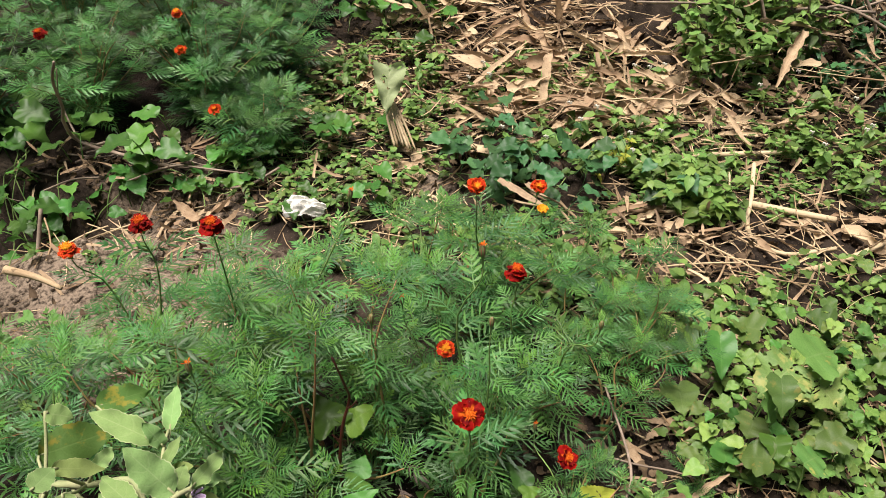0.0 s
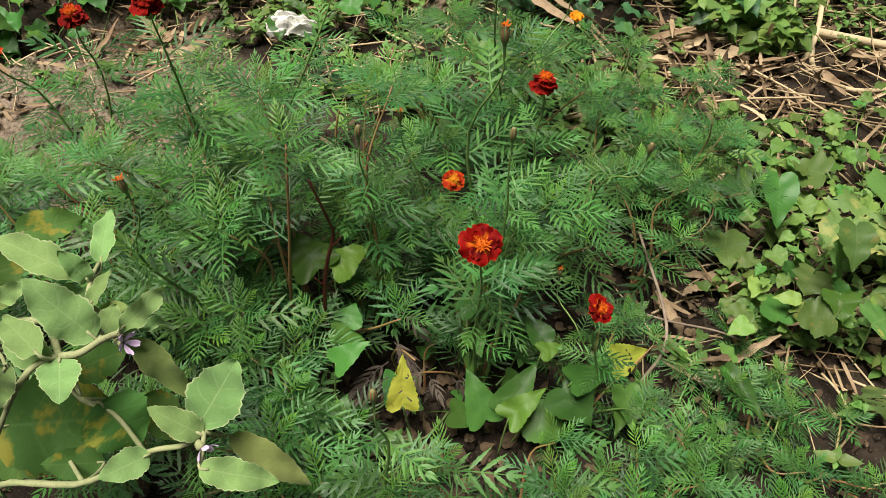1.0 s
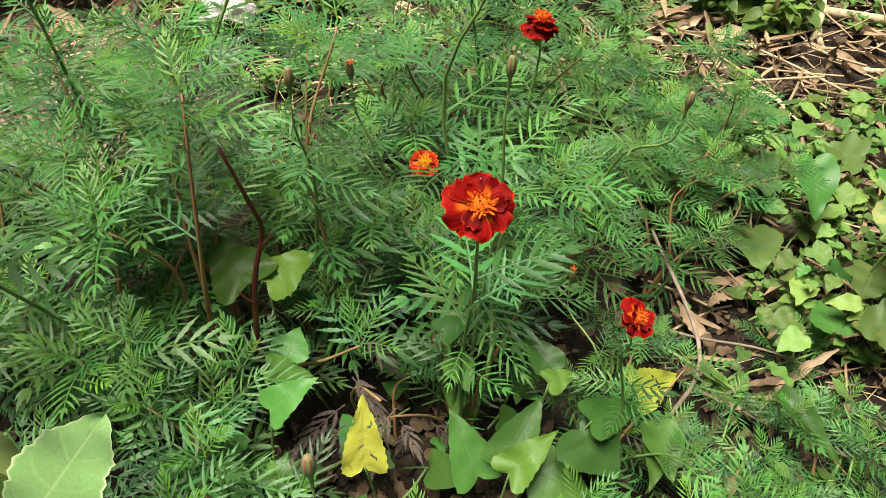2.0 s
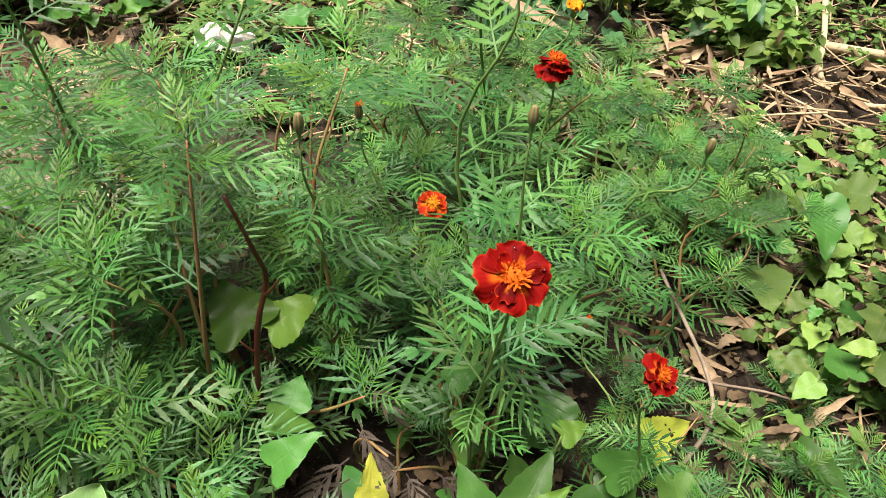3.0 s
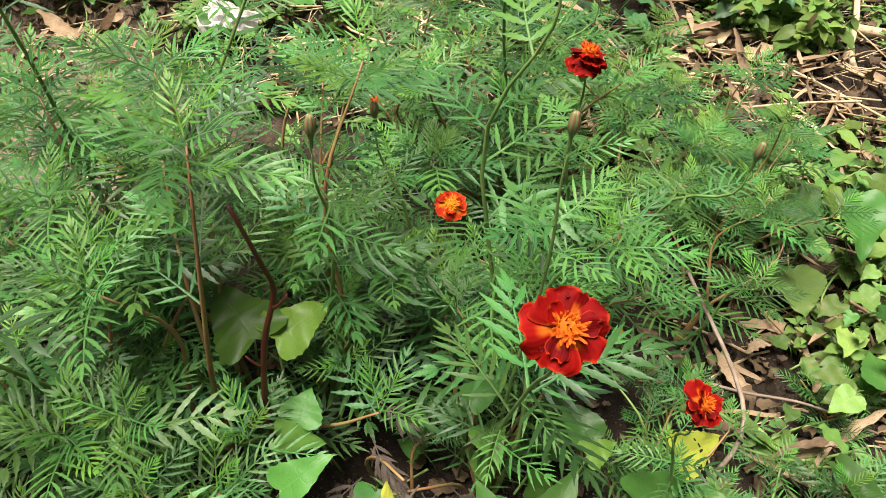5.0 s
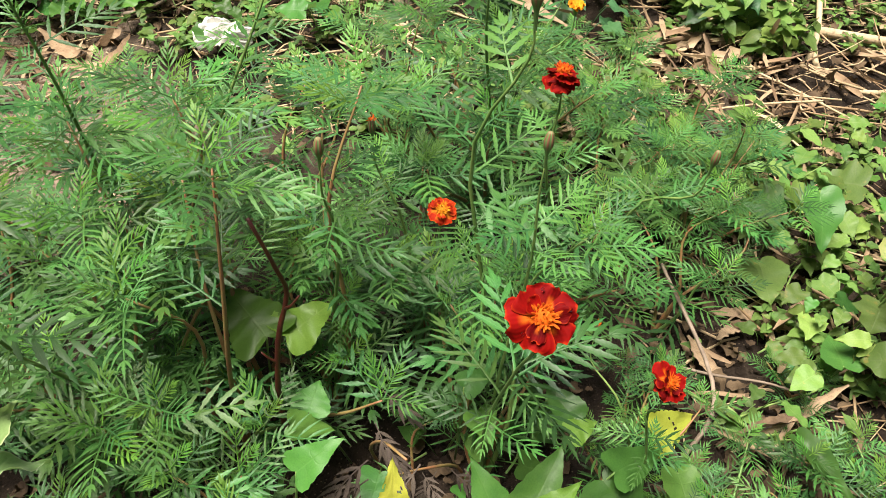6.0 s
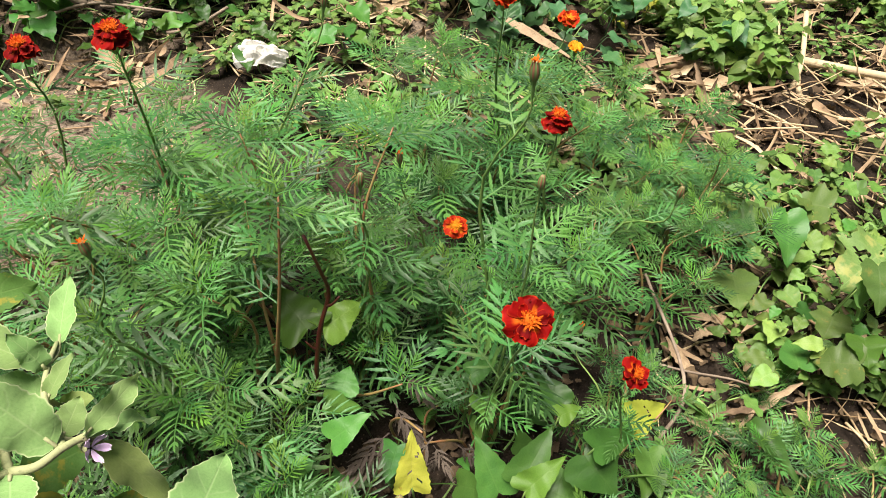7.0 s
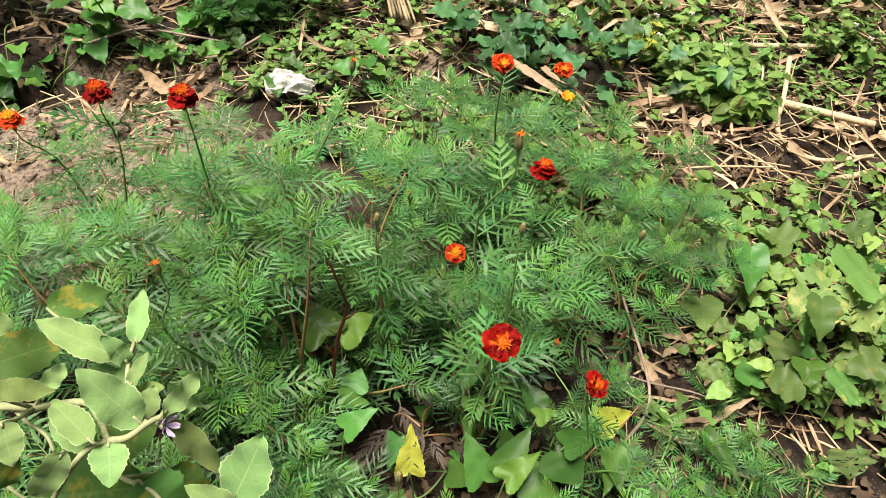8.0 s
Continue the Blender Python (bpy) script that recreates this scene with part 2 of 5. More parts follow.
def bud_mat():
    """Ribbed green bud skin flushed with brown."""
    k = Nodes("bud_skin")
    uv = k.add("ShaderNodeSeparateXYZ", {0: k.add("ShaderNodeTexCoord").outputs["UV"]})
    obj = k.add("ShaderNodeTexCoord").outputs["Object"]
    ribs = k.math("SINE", k.math("MULTIPLY", uv.outputs[0], 44.0))
    col = k.mix(k.step(k.math("ADD", ribs, k.noise(3, 3, obj)), -0.2, 1.1), (0.12, 0.20, 0.06), (0.22, 0.10, 0.055))
    col = k.mix(k.step(uv.outputs[1], 0.15, 0.45, 1.0, 0.0), col, (0.11, 0.21, 0.055))
    k.put(k.bsdf.inputs["Base Color"], col)
    k.put(k.bsdf.inputs["Roughness"], 0.5)
    k.put(k.bsdf.inputs["Normal"], k.bump(ribs, 0.4, 0.0008))
    return k.mat


BUD_SKIN = bud_mat()
WHITE_PETAL = stem_mat("white_petal", (0.52, 0.51, 0.42), (0.60, 0.59, 0.50))


# ---- mesh tools ----
ARRAYS = {}


class Shape:
    """Vertices, faces and UVs of one mesh in the making."""

    def __init__(self):
        self.v, self.f, self.t, self.count = [], [], [], 0

    def add(self, v, f, t, m=None):
        v = np.asarray(v, float)
        if m is not None:
            a = np.array(m)
            v = v @ a[:3, :3].T + a[:3, 3]
        self.f.extend([tuple(i + self.count for i in face) for face in f])
        self.v.append(v)
        self.t.append(np.asarray(t, float))
        self.count += len(v)
        return self

    def arrays(self):
        return np.concatenate(self.v), self.f, np.concatenate(self.t)

    def mesh(self, name, mat, smooth=True):
        v, f, t = self.arrays()
        me = bpy.data.meshes.new(name)
        me.from_pydata(v.tolist(), [], f)
        layer = me.uv_layers.new(name="UVMap")
        idx = np.empty(len(me.loops), dtype=np.int32)
        me.loops.foreach_get("vertex_index", idx)
        layer.data.foreach_set("uv", t[idx].astype(np.float32).ravel())
        me.polygons.foreach_set("use_smooth", [smooth] * len(me.polygons))
        me.materials.append(mat)
        me.update()
        if len(f) < 600:
            ARRAYS[me.name] = (v, f, t)
        return me


def strip(rows):
    """Quads over a grid of points given row by row; UV: across, along."""
    rows = np.asarray(rows, float)
    n, m = rows.shape[:2]
    f = [(i * m + j, i * m + j + 1, (i + 1) * m + j + 1, (i + 1) * m + j) for i in range(n - 1) for j in range(m - 1)]
    t = [(j / (m - 1), i / (n - 1)) for i in range(n) for j in range(m)]
    return rows.reshape(-1, 3), f, t


def tube(points, radii, sides=5):
    p = np.asarray(points, float)
    radii = np.broadcast_to(radii, len(p))
    d = np.gradient(p, axis=0)
    d /= np.linalg.norm(d, axis=1)[:, None] + 1e-9
    ref = np.array([0.31, 0.17, 0.93]) if abs(d[0][2]) < 0.8 else np.array([0.93, 0.31, 0.17])
    a = np.cross(d, ref)
    a /= np.linalg.norm(a, axis=1)[:, None] + 1e-9
    b = np.cross(d, a)
    ang = np.arange(sides) * 2 * math.pi / sides
    v = p[:, None] + radii[:, None, None] * (np.cos(ang)[None, :, None] * a[:, None] + np.sin(ang)[None, :, None] * b[:, None])
    n = len(p)
    f = [(i * sides + j, i * sides + (j + 1) % sides, (i + 1) * sides + (j + 1) % sides, (i + 1) * sides + j) for i in range(n - 1) for j in range(sides)]
    f += [tuple(range(sides - 1, -1, -1)), tuple((n - 1) * sides + j for j in range(sides))]
    t = [(j / sides, i / (n - 1)) for i in range(n) for j in range(sides)]
    return v.reshape(-1, 3), f, t


def curve(points, n=10):
    """A smooth line through a few points (Catmull-Rom)."""
    p = [np.asarray(q, float) for q in points]
    p = [2 * p[0] - p[1], *p, 2 * p[-1] - p[-2]]
    out, spans = [], len(p) - 3
    for s in np.linspace(0, spans - 1e-6, n):
        i, u = int(s), s - int(s)
        a, b, c, d = p[i:i + 4]
        out.append(0.5 * (2 * b + (c - a) * u + (2 * a - 5 * b + 4 * c - d) * u * u + (3 * b - a - 3 * c + d) * u ** 3))
    return np.array(out)


def turned(origin, along, up=(0, 0, 1), size=1.0):
    """A pose whose +Y runs along, and whose +Z leans to up."""
    y = Vector(along).normalized()
    x = y.cross(Vector(up))
    if x.length < 1e-4:
        x = y.cross(Vector((1, 0.2, 0.1)))
    x.normalize()
    z = x.cross(y)
    m = Matrix((x, y, z)).transposed().to_4x4()
    return Matrix.Translation(Vector(origin)) @ m @ Matrix.Diagonal((size, size, size, 1))


def thing(name, at, label, category, group="", kind=""):
    ob = new(name)
    ob.empty_display_size = 0.05
    ob.location = at
    return tagged(ob, label, category, group, kind)


def part(name, me, parent, m=None, label=""):
    """One mesh under a thing or a part; m is its pose in the world for things at rest unturned."""
    ob = new(name, me)
    ob.parent = parent
    if m is not None:
        ob.matrix_basis = m
    if label:
        ob["label"] = label
    return ob


# ---- ground ----
def smooth(x, a, b):
    k = min(1.0, max(0.0, (x - a) / (b - a)))
    return k * k * (3 - 2 * k)


def level(x, y):
    """The lie of the land without its clods."""
    s = y - 1.35
    z = 0.17 * (s if s > 4 else math.log1p(math.exp(6 * s)) / 6)
    z = min(z, 0.17 * 3.0)
    z += 0.45 * smooth(y, 2.75, 3.6) * smooth(x, 0.1, 1.0)
    z += 0.10 * math.exp(-((x + 1.05) / 0.35) ** 2 - ((y - 1.75) / 0.22) ** 2)
    z -= 0.26 * math.exp(-((x + 1.42) / 0.42) ** 2 - ((y - 2.03) / 0.15) ** 4)
    return z


def ground(x, y):
    z = level(x, y)
    if abs(x) < 4 and -1 < y < 5:
        q = Vector((x, y, 0))
        z += 0.03 * noise.noise(q * 3.1) + 0.014 * noise.noise(q * 11.0) + 0.008 * abs(noise.noise(q * 31.0))
    return z


def build_ground():
    def axis(near0, near1, step):
        mid = np.arange(near0, near1, step)
        far = np.array([0.15, 0.4, 0.8, 1.6, 3, 6, 12, 25, 60, 150, 400])
        return np.concatenate([near0 - far[::-1], mid, mid[-1] + far])

    xs, ys = axis(-2.3, 2.3, 0.022), axis(0.0, 4.2, 0.022)
    rows = [[(x, y, ground(float(x), float(y))) for x in xs] for y in ys]
    ob = new("ground", Shape().add(*strip(rows)).mesh("ground", SOIL))
    tagged(ob, "brown garden soil, crumbly and partly crusted", "ground", kind="structure")


build_ground()


# ---- leaf shapes: along +Y, upper side +Z, base at the origin, 1 long ----
def blade(outline, fold=0.25, droop=0.3, wave=0.05, waves=3, seed=0, stalk=0.0, stalk_drop=0.6, fine=0, holes=0):
    """A broad leaf; outline: half width and place along it, station by station from the stalk to the tip."""
    g = np.random.default_rng(seed)
    if fine:
        outline = [(max(0.0, a[0]), a[1]) for a in curve([(w, y, 0) for w, y in outline], fine)]
    n = len(outline)
    ph = g.uniform(0, 6.28, 4)
    rows = []
    for i, (w, y) in enumerate(outline):
        k = i / (n - 1)
        mid = max(0.0, y) if i else 0.0
        mid = max(mid, k * 0.9 if i < n - 1 else y)
        row = []
        for s in ((-1, -0.85, -0.7, -0.55, -0.4, -0.25, -0.12, 0, 0.12, 0.25, 0.4, 0.55, 0.7, 0.85, 1) if holes else (-1, -0.55, 0, 0.55, 1)):
            a = abs(s)
            px, py = s * w * (1 + (0.015 if fine else 0.05) * g.uniform(-1, 1)) * (1 + (0.035 * (-1) ** i if fine and a == 1 else 0)), mid + (y - mid) * a
            pz = fold * a * w - droop * py * py * 0.5 + wave * a * a * math.sin(waves * 6.28 * k + ph[0 if s < 0 else 1]) + (0.008 if fine else 0.02) * g.uniform(-1, 1)
            row.append((px, py, pz))
        rows.append(row)
    v, f, t = strip(rows)
    for _ in range(holes):
        c = int(g.integers(len(f)))
        gone = {c, c + int(g.integers(-1, 2)), c + 14 * int(g.integers(-1, 2))}
        f = [face for i, face in enumerate(f) if i not in gone]
    shape = Shape().add(v, f, t)
    if stalk:
        pts = curve([(0, 0, 0), (0, -0.25 * stalk, -0.25 * stalk * stalk_drop), (0, -0.5 * stalk, -stalk)], 4)
        shape.add(*tube(pts, np.linspace(0.016, 0.022, 4), 4))
    return shape


OVATE = [(0.03, 0.0), (0.17, 0.06), (0.27, 0.18), (0.30, 0.32), (0.27, 0.48), (0.20, 0.64), (0.11, 0.80), (0.04, 0.92), (0.0, 1.0)]
CORDATE = [(0.06, -0.10), (0.25, -0.13), (0.40, -0.02), (0.45, 0.14), (0.42, 0.32), (0.33, 0.50), (0.22, 0.66), (0.11, 0.82), (0.04, 0.93), (0.0, 1.0)]
TRIANGLE = [(0.06, -0.06), (0.26, -0.12), (0.40, -0.06), (0.40, 0.10), (0.35, 0.28), (0.28, 0.46), (0.20, 0.63), (0.11, 0.80), (0.04, 0.92), (0.0, 1.0)]
LOBED = [(0.05, -0.08), (0.30, -0.12), (0.44, 0.02), (0.40, 0.16), (0.52, 0.30), (0.44, 0.42), (0.30, 0.52), (0.30, 0.66), (0.16, 0.80), (0.05, 0.93), (0.0, 1.0)]
EGGY = [(0.03, 0.0), (0.15, 0.04), (0.24, 0.13), (0.26, 0.22), (0.31, 0.33), (0.30, 0.43), (0.265, 0.51), (0.265, 0.62), (0.215, 0.73), (0.145, 0.83), (0.09, 0.91), (0.0, 1.0)]


def set_of(name, outline, mat, count=4, stalk=0.0, **more):
    return [blade(outline, seed=11 + i, fold=0.12 + 0.14 * i / count, droop=0.15 + 0.5 * ((i * 7) % count) / count, stalk=stalk, **more).mesh(name, mat) for i in range(count)]


def pinnate(pairs, length, width, seed, droop=0.45, spread=58, teeth=True, curl=0.12):
    """A feathery leaf of paired toothed leaflets on a thin rib, all in one gently bent plane."""
    g = np.random.default_rng(seed)
    shape = Shape()
    sway = g.uniform(-0.05, 0.05)

    def rib(y):
        return np.array([sway * math.sin(2.6 * y), y, 0.12 * y - droop * y * y * 0.5])

    places = [0.0, 0.08] + [0.17 + 0.66 * (i / (pairs - 1)) ** 0.94 for i in range(pairs)]
    shape.add(*strip([[rib(y) + (s * (0.013 - 0.008 * y), 0, 0.004 * (1 - abs(s))) for s in (-1, 0, 1)] for y in places]))
    lift, keel = g.uniform(-0.02, 0.12), g.uniform(0.1, 0.22)

    def leaflet(row, angle, ln, wd, turn):
        origin = rib(places[row])
        d = np.array([math.sin(angle), math.cos(angle), 0.0])
        side = np.array([d[1], -d[0], turn])
        prof = [0.12, 0.5, 0.78, 0.95, 1.0, 0.98, 0.88, 0.7, 0.48, 0.24, 0.0] if teeth else [0.2, 0.75, 1.0, 0.7, 0.0]
        rows, n = [], len(prof)
        sag = curl * g.uniform(0.4, 1.6)
        bend = -0.10 * math.copysign(1.0, angle) + g.uniform(-0.06, 0.06)
        for i, p in enumerate(prof):
            k = i / (n - 1)
            jag = (1.18 if i % 2 else 0.82) if teeth and 0 < i < n - 1 else 1.0
            c = origin + d * (ln * k) + side * (bend * ln * k * k) + np.array([0, 0, lift * ln * k - (sag + 0.3 * droop * places[row]) * ln * k * k])
            rows.append([c - side * wd * p * jag + (0, 0, keel * wd * p), c, c + side * wd * p * jag + (0, 0, keel * wd * p)])
        first = shape.count
        shape.add(*strip(rows))
        shape.f.append((row * 3 + 1, first, first + 1))
        shape.f.append((row * 3 + 1, first + 1, first + 2))

    for i in range(pairs):
        at = i / (pairs - 1)
        k = 0.62 + 0.38 * math.sin(math.pi * min(1.0, 0.12 + 1.0 * at)) - 0.22 * at * at
        for sgn in (-1, 1):
            ang = radians(spread + 6 - 30 * at + g.uniform(-4, 4)) * sgn
            leaflet(i + 2, ang, length * k * g.uniform(0.92, 1.08), width * g.uniform(0.88, 1.12) * (0.8 + 0.2 * k), g.uniform(-0.12, 0.12))
    leaflet(pairs + 1, radians(g.uniform(-6, 6)), length * 0.62, width * 0.95, 0.0)
    return shape


BROAD_FERN = [pinnate(5, 0.44, 0.032, 20 + i, droop=0.15 + 0.1 * i, spread=54).mesh("leaf", MARI) for i in range(6)]
FINE_FERN = [pinnate(6, 0.42, 0.019, 40 + i, droop=0.12 + 0.11 * i, spread=54).mesh("leaf", MARI) for i in range(6)]
TIP_FERN = [pinnate(6, 0.44, 0.021, 60 + i, droop=0.1 + 0.1 * i, spread=44, teeth=False).mesh("leaf", MARI_TIP) for i in range(4)]
DEAD_FERN = [pinnate(5, 0.48, 0.034, 80 + i, droop=1.0, spread=34, curl=0.4).mesh("leaf", MARI_DEAD) for i in range(2)]
HEART_SET = set_of("leaf", CORDATE, HEART, 5, 0.9, wave=0.06, fine=16)
TRI_SET = set_of("leaf", TRIANGLE, HEART, 3, 0.9, wave=0.02)
BLUE_SET = set_of("leaf", CORDATE, BLUE, 4, 0.9, wave=0.06, fine=16)
VINE_SET = set_of("leaf", CORDATE, VINE, 4, 1.0, wave=0.07, fine=16) + set_of("leaf", LOBED, VINE, 3, 1.0, wave=0.08, fine=18) + set_of("leaf", OVATE, VINE, 3, 1.0, wave=0.06, fine=14)
LIME_VINE_SET = set_of("leaf", CORDATE, LIME_VINE, 3, 1.0, wave=0.06, fine=14) + set_of("leaf", OVATE, LIME_VINE, 3, 0.8, wave=0.06, fine=14)
MIXED_SET = VINE_SET[:4] + VINE_SET[7:] + LIME_VINE_SET * 2 + HEART_SET[:2]
LIME_WEED_SET = set_of("leaf", OVATE, LIME_VINE, 4, 0.25, wave=0.03)
WEED_SET = set_of("leaf", OVATE, WEED, 4, 0.25, wave=0.03)
YELLOW_SET = set_of("leaf", TRIANGLE, YELLOW, 2, 0.4, wave=0.03)
EGG_SET = set_of("leaf", EGGY, EGG, 6, 0.0, wave=0.05, waves=2.5, fine=26)
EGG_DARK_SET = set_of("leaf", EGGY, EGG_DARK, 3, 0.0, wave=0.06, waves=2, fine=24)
EGG_LIME_SET = set_of("leaf", EGGY, EGG_LIME, 2, 0.0, wave=0.05, waves=2, fine=24)


def pick(items):
    return items[int(RNG.integers(len(items)))]


# ---- flowers and buds: facing +Z, centre at the origin, 1 across ----
def petal_shape(length, width, seed, start=0.05, cup=0.15, notch=0.1):
    g = np.random.default_rng(seed)
    rows = []
    ph = g.uniform(0, 6.28, 4)
    for k in np.linspace(0, 1, 8):
        w = width * (0.18 + 0.82 * math.sin(min(1.0, k * 1.3) * math.pi / 2)) * (1.0 if k < 0.72 else math.sqrt(max(0.0, 1 - 0.62 * ((k - 0.72) / 0.28) ** 2)))
        row = []
        for s in np.linspace(-1, 1, 9):
            y = start + length * k * (1 - (notch * math.exp(-(s * 4) ** 2) + 0.05 * math.sin(7 * s + ph[2])) * k ** 6 - 0.10 * s * s * k)
            z = cup * length * (k * k * 0.8 - 0.5 * k) + 0.20 * width * math.sin(3.4 * s + ph[0]) * k + 0.08 * width * math.sin(8 * s + ph[1]) * k * k - 0.22 * width * s * s * k
            row.append((s * w, y, z))
        rows.append(row)
    return Shape().add(*strip(rows))


def lathe(profile, sides=10):
    pts = [[(r * math.cos(a), r * math.sin(a), z) for a in np.linspace(0, 2 * math.pi, sides + 1)] for r, z in profile]
    return strip(pts)


def tuft(count, height, spread, seed, mat, width=0.025):
    """The crest of narrow florets in a flower's middle."""
    g = np.random.default_rng(seed)
    shape = Shape()
    for i in range(count):
        a, out = i * 2.4, spread * math.sqrt((i + 0.5) / count)
        lean = Vector((math.cos(a) * (0.05 + out * 5) + g.uniform(-0.3, 0.3), math.sin(a) * (0.05 + out * 5) + g.uniform(-0.3, 0.3), 1.0)).normalized()
        base = Vector((math.cos(a) * out, math.sin(a) * out, 0.02))
        ln = height * g.uniform(0.5, 1.5)
        rows = []
        for k, w in ((0, 0.7), (0.45, 0.9), (0.8, 0.75), (1.0, 0.15)):
            c = base + lean * (ln * k) + Vector((0, 0, -0.25 * ln * k * k))
            sd = Vector((-math.sin(a), math.cos(a), 0)) * width * w
            rows.append([c - sd, c + Vector((0, 0, 0.01)), c + sd])
        shape.add(*strip(rows))
    shape.add(*lathe([(spread * 1.1, -0.01), (spread * 0.9, height * 0.3), (spread * 0.5, height * 0.5), (0.0, height * 0.55)], 8))
    return shape.mesh("centre", mat)


CALYX = Shape().add(*lathe([(0.05, -0.62), (0.10, -0.52), (0.155, -0.32), (0.17, -0.16), (0.18, -0.09), (0.09, -0.07)])).mesh("flower_head", GREEN_STEM)
BUD = Shape().add(*lathe([(0.09, -1.3), (0.14, -0.3), (0.20, 0.0), (0.29, 0.2), (0.36, 0.5), (0.375, 0.85), (0.33, 1.15), (0.25, 1.4), (0.2, 1.5), (0.08, 1.56), (0.0, 1.57)], 15)).mesh("bud", BUD_SKIN)
BUD_TIP = tuft(16, 0.55, 0.16, 5, FLORET, 0.08)
BROAD_PETALS = {m.name: [petal_shape(0.46, 0.28, 90 + i).mesh("petal", m) for i in range(3)] for m in (RED, FIRE, AMBER)}
INNER_PETALS = {m.name: [petal_shape(0.33, 0.17, 95 + i, cup=0.35).mesh("petal", m) for i in range(3)] for m in (RED, FIRE, AMBER)}
CREST = {RED.name: tuft(46, 0.13, 0.14, 3, FLORET, 0.019), FIRE.name: tuft(50, 0.14, 0.17, 4, AMBER, 0.022), AMBER.name: tuft(26, 0.2, 0.15, 6, AMBER)}


def flower(plant, at, facing, size, mat, layers=((7, 0.0, 8),), crest=True, label=""):
    """A marigold head with separate petals; layers: how many, how high, how steep."""
    origin = Vector(at) - plant.location
    m = turned(origin, Vector(facing).cross(Vector((0.3, 1, 0.1))), facing, size)
    head = part("flower_head", CALYX, plant, m, label or "marigold flower with velvety petals")
    for n, (count, lift, steep) in enumerate(layers):
        turn = rnd(0, 360)
        for i in range(count):
            sort = (BROAD_PETALS if n == 0 else INNER_PETALS)[mat.name]
            part("petal", pick(sort), head, pose(0, 0, lift + 0.025 * (i % 2), 0, 0, turn + i * 360 / count + rnd(-9, 9)) @ pose(0, 0, 0, steep + rnd(-13, 11), rnd(-20, 20), 0) @ Matrix.Diagonal((rnd(0.85, 1.15), rnd(0.85, 1.1), 1, 1)) @ Matrix.Scale((1.0, 1.0, 0.85, 0.7)[min(n, 3)], 4))
    if crest:
        part("centre", CREST[mat.name], head, pose(0, 0, layers[-1][1], 0, 0, rnd(0, 360)))
    return head


def bud(plant, at, along, size=0.013, open_tip=True):
    m = turned(Vector(at) - plant.location, Vector(along).cross(Vector((0.2, 1, 0.1))), along, size)
    b = part("bud", BUD, plant, m)
    if open_tip:
        part("petals", BUD_TIP, b, pose(0, 0, 1.35), "orange petal tips")
    return b


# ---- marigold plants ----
# Points with radii; leaves between them and the camera are dropped.
KEPT_IN_VIEW = [(0.037, 0.687, 0.655, 0.045), (0.006, 1.129, 0.375, 0.05), (0.15, 1.158, 0.565, 0.08), (0.22, 0.816, 0.397, 0.035), (-0.655, 1.285, 0.593, 0.05), (-0.81, 1.252, 0.546, 0.04),
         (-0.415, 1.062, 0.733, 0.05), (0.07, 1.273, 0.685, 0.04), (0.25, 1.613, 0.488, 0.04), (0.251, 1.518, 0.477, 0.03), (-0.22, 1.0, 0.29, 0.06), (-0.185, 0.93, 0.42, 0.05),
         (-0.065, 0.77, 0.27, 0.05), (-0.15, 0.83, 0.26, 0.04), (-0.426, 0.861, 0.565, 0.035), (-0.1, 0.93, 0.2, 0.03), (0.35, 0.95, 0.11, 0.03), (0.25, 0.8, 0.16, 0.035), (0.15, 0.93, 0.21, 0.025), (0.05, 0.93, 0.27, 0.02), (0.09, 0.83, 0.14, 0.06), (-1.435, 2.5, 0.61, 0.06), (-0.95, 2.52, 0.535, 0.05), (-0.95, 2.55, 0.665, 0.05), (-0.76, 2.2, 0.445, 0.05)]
TO_CAMERA = Vector((0.0, -0.62, 0.78))


def in_view_gap(p):
    """No leaf where it would hide the sweet potato gap or the flowers from the camera."""
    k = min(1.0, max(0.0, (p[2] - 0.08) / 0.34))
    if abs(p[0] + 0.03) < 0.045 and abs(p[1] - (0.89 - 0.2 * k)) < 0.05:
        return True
    for x, y, z, r in KEPT_IN_VIEW:
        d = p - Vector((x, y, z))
        along = min(0.4, max(0.0, d.dot(TO_CAMERA)))
        if (d - TO_CAMERA * along).length < r:
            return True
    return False


